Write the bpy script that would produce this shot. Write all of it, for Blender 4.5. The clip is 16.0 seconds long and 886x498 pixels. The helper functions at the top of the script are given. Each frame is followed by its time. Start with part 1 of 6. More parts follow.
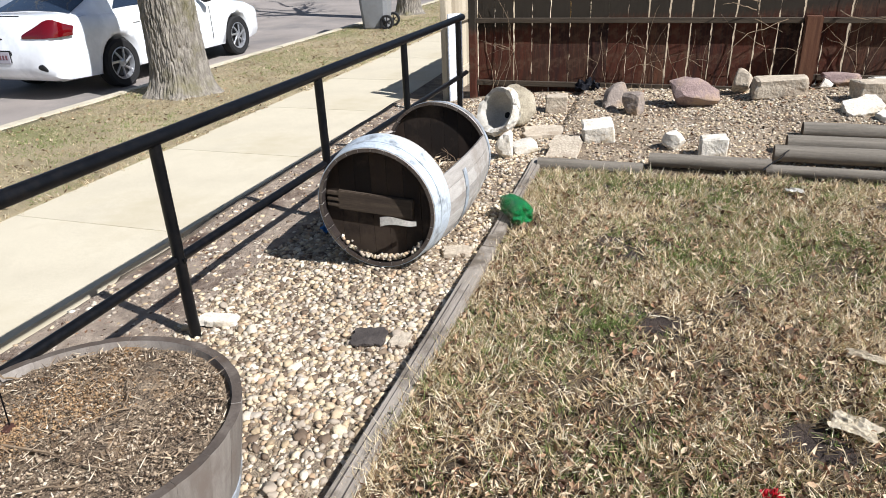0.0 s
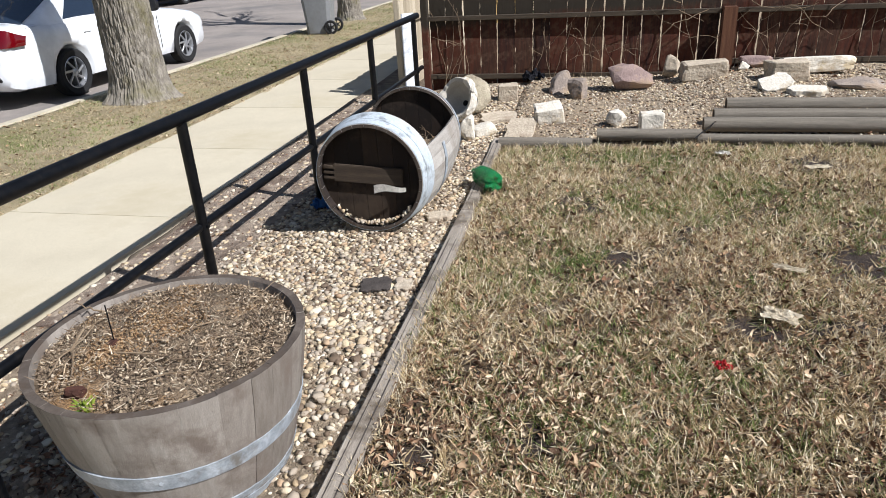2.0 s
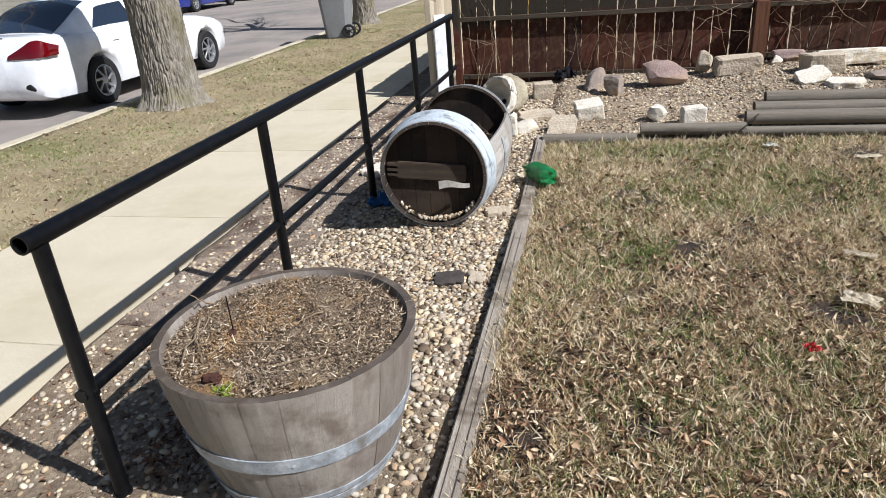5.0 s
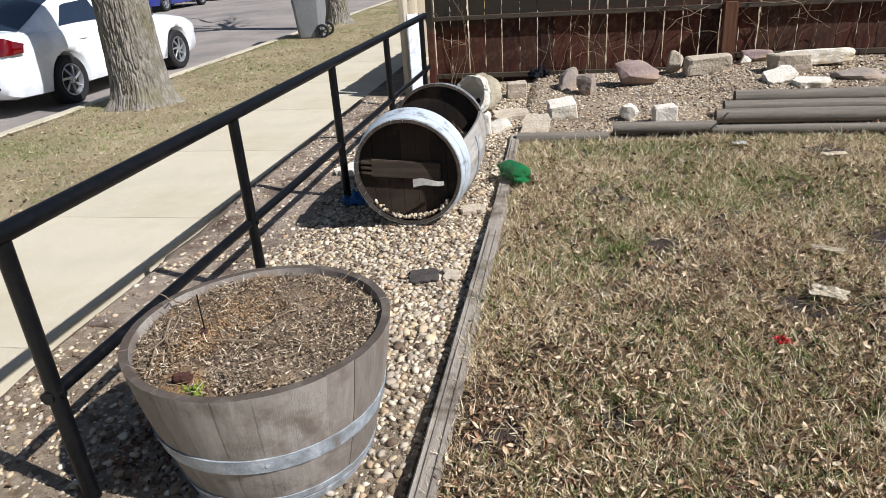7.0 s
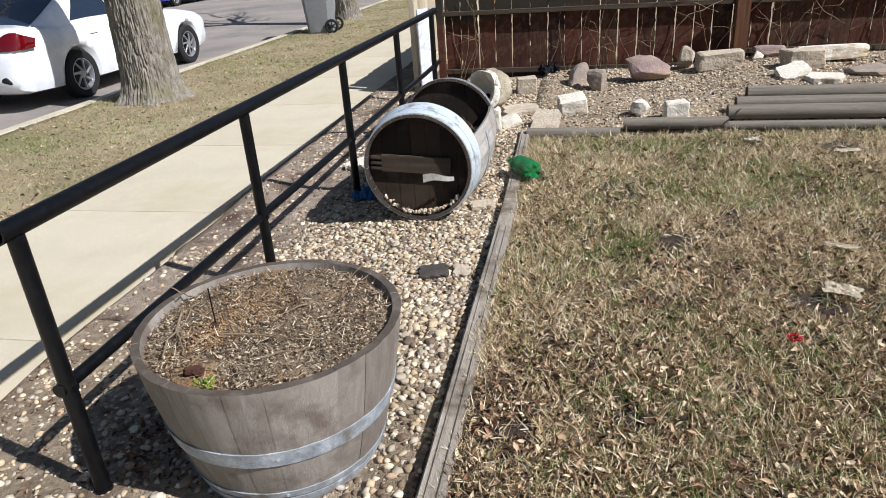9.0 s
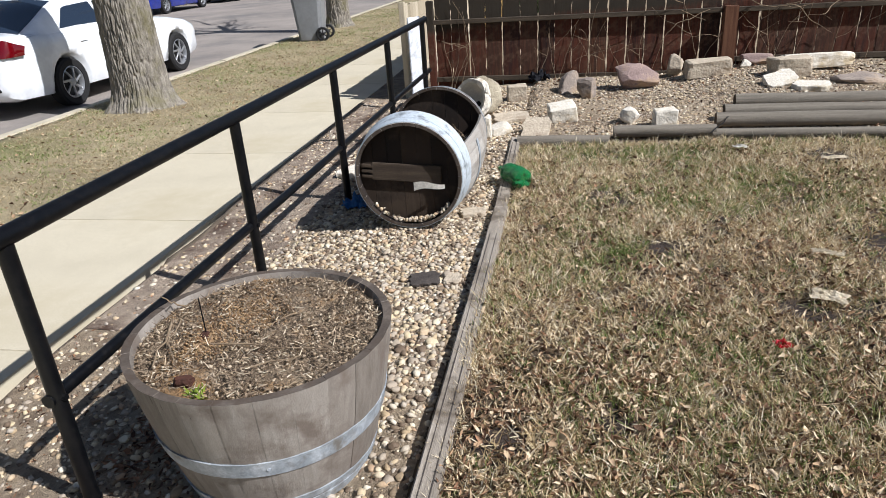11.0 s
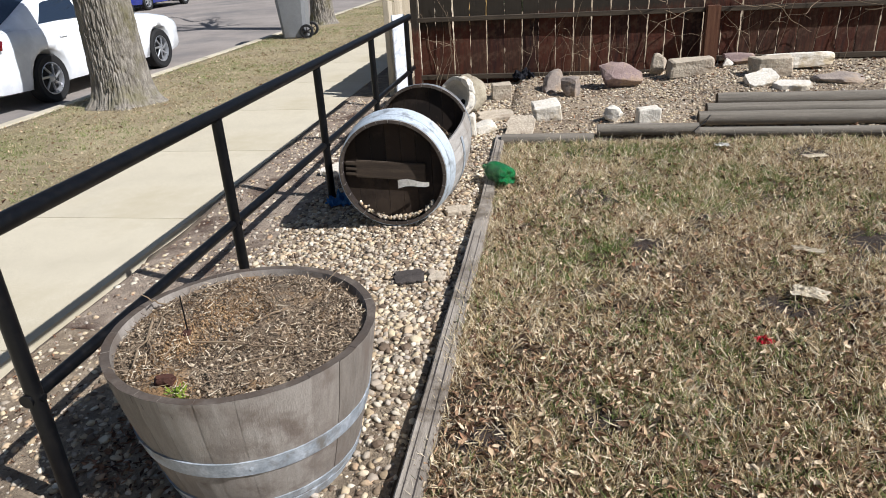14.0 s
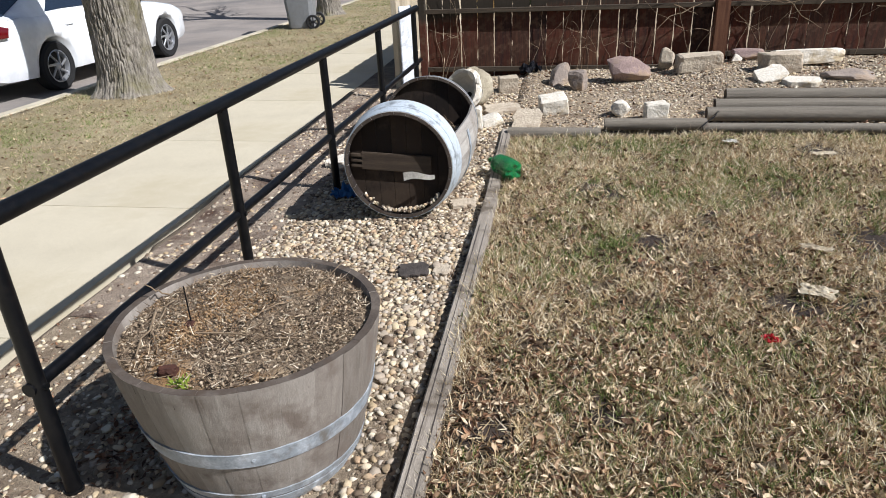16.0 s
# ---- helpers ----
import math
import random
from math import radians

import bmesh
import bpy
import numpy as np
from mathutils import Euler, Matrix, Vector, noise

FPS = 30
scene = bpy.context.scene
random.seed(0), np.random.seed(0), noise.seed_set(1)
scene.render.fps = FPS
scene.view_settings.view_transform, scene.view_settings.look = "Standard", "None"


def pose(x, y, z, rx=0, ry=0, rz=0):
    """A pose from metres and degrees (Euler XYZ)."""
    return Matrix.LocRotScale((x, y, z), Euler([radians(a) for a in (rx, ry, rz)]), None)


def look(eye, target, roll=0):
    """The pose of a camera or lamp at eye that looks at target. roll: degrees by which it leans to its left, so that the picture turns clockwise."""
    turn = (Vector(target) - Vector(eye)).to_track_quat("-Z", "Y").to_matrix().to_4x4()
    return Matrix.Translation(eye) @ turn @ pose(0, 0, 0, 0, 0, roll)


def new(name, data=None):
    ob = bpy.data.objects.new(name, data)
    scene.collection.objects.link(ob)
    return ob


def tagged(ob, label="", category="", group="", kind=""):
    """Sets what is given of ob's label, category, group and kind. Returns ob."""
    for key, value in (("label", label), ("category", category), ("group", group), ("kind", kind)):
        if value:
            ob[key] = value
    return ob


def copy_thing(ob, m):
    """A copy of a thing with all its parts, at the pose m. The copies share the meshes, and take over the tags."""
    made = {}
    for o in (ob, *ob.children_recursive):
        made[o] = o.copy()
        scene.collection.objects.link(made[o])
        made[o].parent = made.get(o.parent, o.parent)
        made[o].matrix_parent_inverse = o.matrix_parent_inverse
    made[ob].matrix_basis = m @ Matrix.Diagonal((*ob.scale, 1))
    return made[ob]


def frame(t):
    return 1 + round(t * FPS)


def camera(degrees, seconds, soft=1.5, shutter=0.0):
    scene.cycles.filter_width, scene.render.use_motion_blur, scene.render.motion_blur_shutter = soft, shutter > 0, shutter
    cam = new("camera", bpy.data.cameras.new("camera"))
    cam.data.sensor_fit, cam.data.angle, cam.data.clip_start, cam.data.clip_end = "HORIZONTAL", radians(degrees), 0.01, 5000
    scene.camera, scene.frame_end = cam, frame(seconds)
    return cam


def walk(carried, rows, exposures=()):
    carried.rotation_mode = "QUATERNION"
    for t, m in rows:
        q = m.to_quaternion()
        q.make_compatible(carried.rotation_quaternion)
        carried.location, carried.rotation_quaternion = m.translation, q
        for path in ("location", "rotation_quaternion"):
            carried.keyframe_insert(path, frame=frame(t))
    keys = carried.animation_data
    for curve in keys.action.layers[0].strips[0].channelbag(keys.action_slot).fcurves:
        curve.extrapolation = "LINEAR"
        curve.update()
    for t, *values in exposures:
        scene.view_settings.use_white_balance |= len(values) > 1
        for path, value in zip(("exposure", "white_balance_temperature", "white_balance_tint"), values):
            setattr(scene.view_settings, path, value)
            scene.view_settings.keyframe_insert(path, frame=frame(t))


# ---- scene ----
cam = camera(66.2, 16.0, soft=0.9)
PATH = [
    (0, (0.019, 0.004, 1.501), (-0.581, 1.719, 0.665), -2.3),
    (0.5, (-0.149, -0.091, 1.472), (-0.728, 1.639, 0.653), -6.0),
    (1, (-0.187, -0.194, 1.456), (-0.571, 1.563, 0.582), -3.6),
    (1.5, (-0.102, -0.386, 1.479), (-0.476, 1.399, 0.658), -0.9),
    (2, (-0.068, -0.561, 1.477), (-0.506, 1.207, 0.653), -3.2),
    (2.5, (-0.181, -0.649, 1.502), (-0.802, 1.089, 0.732), -3.0),
    (3, (-0.384, -0.7, 1.456), (-1.089, 0.977, 0.625), -6.1),
    (3.5, (-0.429, -0.717, 1.464), (-1.083, 0.962, 0.596), -2.9),
    (4, (-0.411, -0.718, 1.469), (-0.989, 0.99, 0.604), -2.6),
    (4.5, (-0.397, -0.716, 1.481), (-0.936, 1.022, 0.652), -3.1),
    (5, (-0.372, -0.708, 1.481), (-0.825, 1.061, 0.665), -4.4),
    (5.2, (-0.362, -0.71, 1.482), (-0.789, 1.067, 0.669), -4.4),
    (7.5, (-0.371, -0.706, 1.459), (-0.753, 1.079, 0.64), -3.9),
    (8, (-0.377, -0.705, 1.461), (-0.768, 1.076, 0.637), -3.9),
    (8.2, (-0.385, -0.703, 1.452), (-0.786, 1.076, 0.63), -3.8),
    (10.3, (-0.373, -0.707, 1.469), (-0.779, 1.062, 0.63), -4.0),
    (10.5, (-0.374, -0.714, 1.469), (-0.773, 1.063, 0.641), -4.0),
    (11, (-0.374, -0.709, 1.467), (-0.756, 1.079, 0.656), -3.8),
    (11.5, (-0.371, -0.704, 1.465), (-0.742, 1.089, 0.658), -4.3),
    (12, (-0.375, -0.702, 1.461), (-0.737, 1.092, 0.655), -3.8),
    (12.5, (-0.371, -0.704, 1.465), (-0.722, 1.09, 0.654), -3.9),
    (13, (-0.37, -0.699, 1.459), (-0.714, 1.098, 0.65), -3.9),
    (13.5, (-0.373, -0.701, 1.458), (-0.713, 1.094, 0.644), -3.7),
    (14, (-0.373, -0.705, 1.46), (-0.711, 1.089, 0.643), -3.3),
    (14.5, (-0.369, -0.703, 1.465), (-0.699, 1.092, 0.648), -3.4),
    (15, (-0.373, -0.699, 1.457), (-0.701, 1.1, 0.646), -3.3),
    (15.5, (-0.378, -0.692, 1.456), (-0.716, 1.099, 0.632), -2.7),
    (16, (-0.382, -0.69, 1.455), (-0.73, 1.093, 0.62), -2.7),
]
walk(cam, [(t, look(eye, target, roll)) for t, eye, target, roll in PATH],
     [(0.0, 0.63, 6190, 12), (0.5, 0.55, 6190, 12), (2.0, 0.45, 6190, 12), (3.5, 0.47, 6190, 12), (5.2, 0.42, 6190, 12), (16.0, 0.38, 6190, 12)])

# ---- light ----
SUN_DIR = Vector((0.90, -0.29, 0.95)).normalized()      # towards the sun
world = bpy.data.worlds.new("sky")
scene.world = world
world.use_nodes = True
wn = world.node_tree.nodes
wl = world.node_tree.links
sky = wn.new("ShaderNodeTexSky")
sky.sky_type = "NISHITA"
sky.sun_disc = False
sky.sun_elevation = math.asin(SUN_DIR.z)
sky.sun_rotation = math.atan2(SUN_DIR.x, SUN_DIR.y)
wl.new(sky.outputs[0], wn["Background"].inputs[0])
wn["Background"].inputs[1].default_value = 0.052
sun = new("sun", bpy.data.lights.new("sun", "SUN"))
sun.data.energy = 5.2
sun.data.angle = radians(0.55)
sun.data.color = (1.0, 0.98, 0.95)
sun.matrix_world = look(SUN_DIR * 40, (0, 0, 0))



# ---- materials ----
def lin(r, g, b):
    """An sRGB colour, 0 to 255, as the linear values that nodes take."""
    return tuple((c / 255 / 12.92 if c <= 10 else ((c / 255 + 0.055) / 1.055) ** 2.4) for c in (r, g, b)) + (1.0,)


def ramp(nt, fac, stops):
    """A colour ramp over fac; stops: (place, colour)."""
    n = nt.nodes.new("ShaderNodeValToRGB")
    while len(n.color_ramp.elements) < len(stops):
        n.color_ramp.elements.new(0.5)
    for e, (p, c) in zip(n.color_ramp.elements, stops):
        e.position, e.color = p, c
    nt.links.new(fac, n.inputs[0])
    return n.outputs[0]


def mixed(nt, fac, a, b, mode="MIX"):
    n = nt.nodes.new("ShaderNodeMix")
    n.data_type, n.blend_type = "RGBA", mode
    for sock, v in ((n.inputs[0], fac), (n.inputs[6], a), (n.inputs[7], b)):
        if isinstance(v, (float, int, tuple)):
            sock.default_value = v
        else:
            nt.links.new(v, sock)
    return n.outputs[2]


def noise_tex(nt, scale, detail=4.0, rough=0.6, stretch=None, space="Object"):
    co = nt.nodes.new("ShaderNodeTexCoord").outputs[space]
    if stretch:
        m = nt.nodes.new("ShaderNodeMapping")
        m.inputs["Scale"].default_value = stretch
        nt.links.new(co, m.inputs[0])
        co = m.outputs[0]
    n = nt.nodes.new("ShaderNodeTexNoise")
    n.inputs["Scale"].default_value, n.inputs["Detail"].default_value, n.inputs["Roughness"].default_value = scale, detail, rough
    nt.links.new(co, n.inputs["Vector"])
    return n.outputs[0]


def surface(name, stops, scale=8.0, rough=0.8, bump=0.2, fine=90.0, stretch=None, metal=0.0, vary="", spread=0.35,
            stain=None, stain_scale=2.0, spec=0.4, coat=0.0, rough_var=0.1, dist=0.01, through_light=0.0):
    """A surface of two scales of noise. stops: its colours over the coarse noise; vary: 'island' or 'object' picks among
    the colours piece by piece; stain: a colour laid on in patches."""
    m = bpy.data.materials.new(name)
    m.use_nodes = True
    nt = m.node_tree
    b = nt.nodes["Principled BSDF"]
    coarse = noise_tex(nt, scale, 5, 0.6, stretch)
    grain = noise_tex(nt, fine, 3, 0.6, stretch)
    if vary:
        src = nt.nodes.new("ShaderNodeNewGeometry").outputs["Random Per Island"] if vary == "island" else nt.nodes.new("ShaderNodeObjectInfo").outputs["Random"]
        mix = nt.nodes.new("ShaderNodeMix")
        mix.inputs[0].default_value = spread
        nt.links.new(src, mix.inputs[2])
        nt.links.new(coarse, mix.inputs[3])
        fac = mix.outputs[0]
    else:
        fac = coarse
    col = ramp(nt, fac, stops)
    g = ramp(nt, grain, [(0.25, (0.72, 0.72, 0.72, 1)), (0.75, (1.18, 1.18, 1.18, 1))])
    col = mixed(nt, 0.75, col, g, "MULTIPLY")
    if stain:
        patch = ramp(nt, noise_tex(nt, stain_scale, 6, 0.65), [(0.5, (0, 0, 0, 1)), (0.66, (1, 1, 1, 1))])
        col = mixed(nt, patch, col, stain)
    nt.links.new(col, b.inputs["Base Color"])
    b.inputs["Metallic"].default_value = metal
    b.inputs["Specular IOR Level"].default_value = spec
    b.inputs["Coat Weight"].default_value = coat
    b.inputs["Coat Roughness"].default_value = 0.06
    r = nt.nodes.new("ShaderNodeMapRange")
    r.inputs[3].default_value, r.inputs[4].default_value = max(0.02, rough - rough_var), min(1.0, rough + rough_var)
    nt.links.new(coarse, r.inputs[0])
    nt.links.new(r.outputs[0], b.inputs["Roughness"])
    if bump:
        bp = nt.nodes.new("ShaderNodeBump")
        bp.inputs["Strength"].default_value, bp.inputs["Distance"].default_value = bump, dist
        add = nt.nodes.new("ShaderNodeMath")
        add.operation = "ADD"
        nt.links.new(coarse, add.inputs[0])
        nt.links.new(grain, add.inputs[1])
        nt.links.new(add.outputs[0], bp.inputs["Height"])
        nt.links.new(bp.outputs[0], b.inputs["Normal"])
    if through_light:
        tr = nt.nodes.new("ShaderNodeBsdfTranslucent")
        nt.links.new(col, tr.inputs[0])
        mx = nt.nodes.new("ShaderNodeMixShader")
        mx.inputs[0].default_value = through_light
        nt.links.new(b.outputs[0], mx.inputs[1])
        nt.links.new(tr.outputs[0], mx.inputs[2])
        nt.links.new(mx.outputs[0], nt.nodes["Material Output"].inputs[0])
    return m


def plain_glass(name, colour, rough=0.03, trans=0.0, spec=0.8):
    m = bpy.data.materials.new(name)
    m.use_nodes = True
    b = m.node_tree.nodes["Principled BSDF"]
    b.inputs["Base Color"].default_value = colour
    b.inputs["Roughness"].default_value = rough
    b.inputs["Transmission Weight"].default_value = trans
    b.inputs["Specular IOR Level"].default_value = spec
    return m


def st(*cols):
    return [(0.22 + 0.56 * i / max(1, len(cols) - 1), lin(*c)) for i, c in enumerate(cols)]


M_soil = surface("soil", st((84, 72, 60), (116, 102, 86), (142, 128, 110)), 9, 0.95, 0.6, 120, stain=lin(58, 46, 36), stain_scale=1.3, dist=0.02)
M_bare = surface("bare_dark_earth", st((44, 36, 32), (58, 48, 42), (78, 66, 56)), 9, 0.95, 0.8, 120, dist=0.02)
M_thatch = surface("thatch", st((56, 46, 36), (88, 74, 57), (120, 103, 80)), 6, 0.95, 0.7, 150, stain=lin(54, 44, 37), stain_scale=1.1, dist=0.02)
M_verge = surface("verge_thatch", st((112, 100, 76), (148, 135, 106), (180, 166, 134)), 1.4, 0.95, 0.7, 90, stain=lin(112, 112, 70), stain_scale=0.7, dist=0.02)
M_gravel_bed = surface("gravel_bed_soil", st((120, 106, 88), (152, 136, 114), (182, 166, 142)), 30, 0.95, 0.8, 160, stain=lin(104, 88, 72), stain_scale=2.6, dist=0.02)
M_edge_soil = surface("brown_soil", st((120, 106, 93), (154, 138, 121), (184, 168, 149)), 14, 0.95, 0.9, 130, stain=lin(84, 64, 52), stain_scale=2.5, dist=0.02)
PEB = st((104, 88, 72), (166, 146, 116), (192, 175, 145), (164, 136, 108), (204, 188, 158), (168, 158, 146), (196, 178, 144), (218, 209, 188), (160, 147, 130))
M_pebble = surface("pebble", PEB, 14, 0.75, 0.15, 160, vary="island", spread=0.12)
M_pebble_one = surface("river_pebble", PEB, 14, 0.72, 0.15, 160, vary="object", spread=0.12)
M_concrete = surface("sidewalk_concrete", st((179, 170, 149), (190, 181, 159), (199, 190, 168)), 1.6, 0.9, 0.25, 180, stain=lin(178, 168, 144), stain_scale=0.9, dist=0.003)
M_kerb = surface("kerb_concrete", st((158, 150, 130), (184, 175, 154), (200, 191, 172)), 3, 0.9, 0.3, 120, dist=0.004)
M_asphalt = surface("asphalt", st((122, 115, 109), (141, 133, 126), (156, 148, 140)), 0.8, 0.9, 0.4, 140, stain=lin(112, 108, 105), stain_scale=0.35, dist=0.006)
M_black = surface("black_paint", st((6, 7, 9), (10, 11, 14), (15, 16, 19)), 30, 0.38, 0.12, 160, stain=lin(19, 18, 18), stain_scale=30, spec=0.25, dist=0.002)
M_stave = surface("weathered_stave", st((112, 104, 95), (138, 130, 121), (160, 153, 144)), 5, 0.85, 0.45, 70, stretch=(11, 11, 0.6), vary="object", spread=0.62, stain=lin(112, 101, 92), stain_scale=6, dist=0.004)
M_stave_y = surface("weathered_barrel_stave", st((140, 135, 128), (168, 163, 156), (190, 186, 179)), 5, 0.85, 0.35, 60, stretch=(9, 0.7, 9), vary="object", spread=0.6, stain=lin(134, 126, 117), stain_scale=5, dist=0.004)
M_inner = surface("barrel_inside", st((24, 18, 15), (38, 29, 25), (50, 40, 34)), 6, 0.9, 0.4, 70, stretch=(6, 1, 6), dist=0.004)
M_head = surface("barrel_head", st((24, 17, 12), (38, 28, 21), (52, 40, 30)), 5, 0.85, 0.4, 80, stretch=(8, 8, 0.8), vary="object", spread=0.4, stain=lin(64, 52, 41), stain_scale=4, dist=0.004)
M_hoop = surface("galvanised_hoop", st((134, 142, 148), (160, 168, 176), (206, 212, 218)), 18, 0.5, 0.2, 110, metal=0.2, stain=lin(122, 118, 112), stain_scale=11, dist=0.002)
M_hoop_pale = surface("oxidised_hoop", st((168, 182, 194), (196, 206, 214), (214, 222, 228)), 10, 0.5, 0.15, 120, metal=0.2, stain=lin(132, 138, 142), stain_scale=10, dist=0.002)
M_timber = surface("grey_timber", st((120, 112, 101), (148, 139, 127), (168, 159, 147)), 4, 0.9, 0.5, 55, stretch=(10, 0.5, 10), stain=lin(98, 88, 76), stain_scale=5, dist=0.006)
M_pole = surface("grey_round_timber", st((92, 86, 77), (116, 109, 98), (134, 126, 114)), 4, 0.9, 0.5, 55, stretch=(0.5, 10, 10), dist=0.006)
M_edge = surface("pale_grey_timber", st((138, 136, 130), (156, 154, 148), (170, 168, 162)), 4, 0.9, 0.4, 55, stretch=(0.5, 10, 10), dist=0.005)
M_pole_end = surface("timber_end_grain", st((64, 54, 46), (84, 72, 60)), 14, 0.9, 0.3, 90)
M_fence = surface("fence_board", st((20, 10, 6), (54, 25, 15), (82, 40, 23), (56, 34, 23), (98, 61, 41)), 4, 0.85, 0.6, 45, stretch=(12, 12, 0.6), vary="object", spread=0.6, stain=lin(92, 68, 50), stain_scale=7, dist=0.004)
_nt = M_fence.node_tree
_b = _nt.nodes["Principled BSDF"]
_old = _b.inputs["Base Color"].links[0].from_socket
_sep = _nt.nodes.new("ShaderNodeSeparateXYZ")
_nt.links.new(_nt.nodes.new("ShaderNodeTexCoord").outputs["Object"], _sep.inputs[0])
_add = _nt.nodes.new("ShaderNodeMath")
_add.operation = "MULTIPLY_ADD"
_add.inputs[1].default_value = 0.16
_nt.links.new(noise_tex(_nt, 9, 4, 0.6, (6, 6, 1)), _add.inputs[0])
_nt.links.new(_sep.outputs[2], _add.inputs[2])
_nt.links.new(mixed(_nt, ramp(_nt, _add.outputs[0], [(0.72, (0, 0, 0, 1)), (0.80, (1, 1, 1, 1))]), _old, lin(48, 41, 31)), _b.inputs["Base Color"])
M_fence_grey = surface("fence_rail_wood", st((52, 45, 36), (72, 62, 50), (90, 79, 65)), 4, 0.9, 0.4, 60, stretch=(0.6, 9, 9), dist=0.004)
M_fence_post = surface("fence_post_wood", st((70, 42, 28), (96, 62, 43), (114, 80, 58)), 4, 0.9, 0.4, 60, stretch=(9, 9, 0.6), dist=0.004)
M_picket = surface("tan_picket", st((150, 138, 116), (176, 164, 142), (194, 182, 160)), 4, 0.9, 0.4, 60, stretch=(9, 9, 0.6), vary="object", spread=0.5)
M_whiteboard = surface("white_painted_wood", st((196, 204, 214), (216, 222, 230), (228, 232, 238)), 6, 0.7, 0.2, 60, stain=lin(170, 172, 172), stain_scale=8)
M_stone_w = surface("white_limestone", st((192, 184, 168), (214, 207, 193), (228, 223, 212)), 7, 0.9, 0.6, 60, stain=lin(176, 160, 132), stain_scale=5, dist=0.01)
M_stone_b = surface("buff_limestone", st((158, 145, 127), (184, 171, 151), (204, 193, 175)), 6, 0.9, 0.7, 50, stain=lin(150, 134, 114), stain_scale=4, dist=0.012)
M_stone_p = surface("pink_granite", st((116, 96, 92), (146, 126, 120), (168, 148, 138)), 8, 0.85, 0.7, 70, stain=lin(158, 134, 108), stain_scale=4, dist=0.012)
M_stone_g = surface("grey_fieldstone", st((112, 102, 94), (144, 132, 122), (170, 158, 144)), 7, 0.9, 0.7, 60, stain=lin(150, 130, 108), stain_scale=4, dist=0.012)
M_stone_k = surface("dark_slate", st((52, 47, 44), (68, 62, 58), (82, 75, 70)), 12, 0.8, 0.4, 80)
M_cast = surface("cast_concrete", st((150, 140, 120), (182, 172, 150), (206, 198, 178)), 12, 0.95, 0.8, 90, stain=lin(128, 118, 100), stain_scale=6, dist=0.01)
M_cast_smooth = surface("cast_concrete_smooth", st((150, 146, 136), (176, 171, 160), (196, 190, 178)), 6, 0.85, 0.3, 90, dist=0.005)


# ---- building helpers ----
def mesh_of(name, bm, material, smooth=False):
    me = bpy.data.meshes.new(name)
    bm.normal_update()
    bm.to_mesh(me)
    bm.free()
    if material:
        me.materials.append(material)
    if smooth:
        me.polygons.foreach_set("use_smooth", [True] * len(me.polygons))
        me.set_sharp_from_angle(angle=radians(38))
    return me


def part(name, bm, material, parent=None, label="", m=None, smooth=False):
    """Link a bmesh as one mesh object under a thing or part."""
    ob = new(name, mesh_of(name, bm, material, smooth))
    if parent:
        ob.parent = parent
    if m is not None:
        ob.matrix_basis = m
    if label:
        tagged(ob, label)
    return ob


def share(name, me, parent, m):
    ob = new(name, me)
    ob.parent, ob.matrix_basis = parent, m
    return ob


def thing(name, m, label, category, group="", kind=""):
    ob = new(name)
    ob.empty_display_size = 0.1
    ob.matrix_basis = m
    return tagged(ob, label, category, group, kind)


def box_bm(sx, sy, sz, bevel=0.0, segs=2, base=True):
    """A box with its foot at z = 0 (or its middle, with base off)."""
    bm = bmesh.new()
    bmesh.ops.create_cube(bm, size=1)
    bmesh.ops.scale(bm, vec=(sx, sy, sz), verts=bm.verts)
    if base:
        bmesh.ops.translate(bm, vec=(0, 0, sz / 2), verts=bm.verts)
    if bevel:
        bmesh.ops.bevel(bm, geom=bm.edges[:], offset=bevel, segments=segs, affect="EDGES")
    return bm


def rod_bm(a, b, r, segs=20, r2=None, rings=1, wobble=0.0, hollow=0.0):
    """A rod from a to b; hollow: the inner radius of an open end."""
    bm = bmesh.new()
    a, b = Vector(a), Vector(b)
    r2 = r if r2 is None else r2
    q = (b - a).to_track_quat("Z", "Y").to_matrix()
    loops = []
    for i in range(rings + 1):
        f = i / rings
        c = a.lerp(b, f)
        loops.append([bm.verts.new(c + q @ Vector((math.cos(u), math.sin(u), 0)) * (r + (r2 - r) * f) * (1 + wobble * noise.noise(Vector((math.cos(u) * 2, math.sin(u) * 2, f * 5 + a.x * 3)))))
                      for u in (2 * math.pi * k / segs for k in range(segs))])
    for p, n in zip(loops, loops[1:]):
        for k in range(segs):
            bm.faces.new((p[k], p[(k + 1) % segs], n[(k + 1) % segs], n[k]))
    if hollow:
        for lp, d in ((loops[0], 1), (loops[-1], -1)):
            mid = sum((v.co for v in lp), Vector()) / segs
            inner = [bm.verts.new(mid + (v.co - mid) * hollow) for v in lp]
            deep = [bm.verts.new(v.co + (b - a).normalized() * d * 0.08) for v in inner]
            for k in range(segs):
                bm.faces.new((lp[k], inner[k], inner[(k + 1) % segs], lp[(k + 1) % segs]))
                bm.faces.new((inner[k], deep[k], deep[(k + 1) % segs], inner[(k + 1) % segs]))
            bm.faces.new(deep)
    else:
        caps = (bm.faces.new(loops[0][::-1]), bm.faces.new(loops[-1]))
        bmesh.ops.split_edges(bm, edges=list({e for f in caps for e in f.edges}))
    bmesh.ops.recalc_face_normals(bm, faces=bm.faces)
    return bm


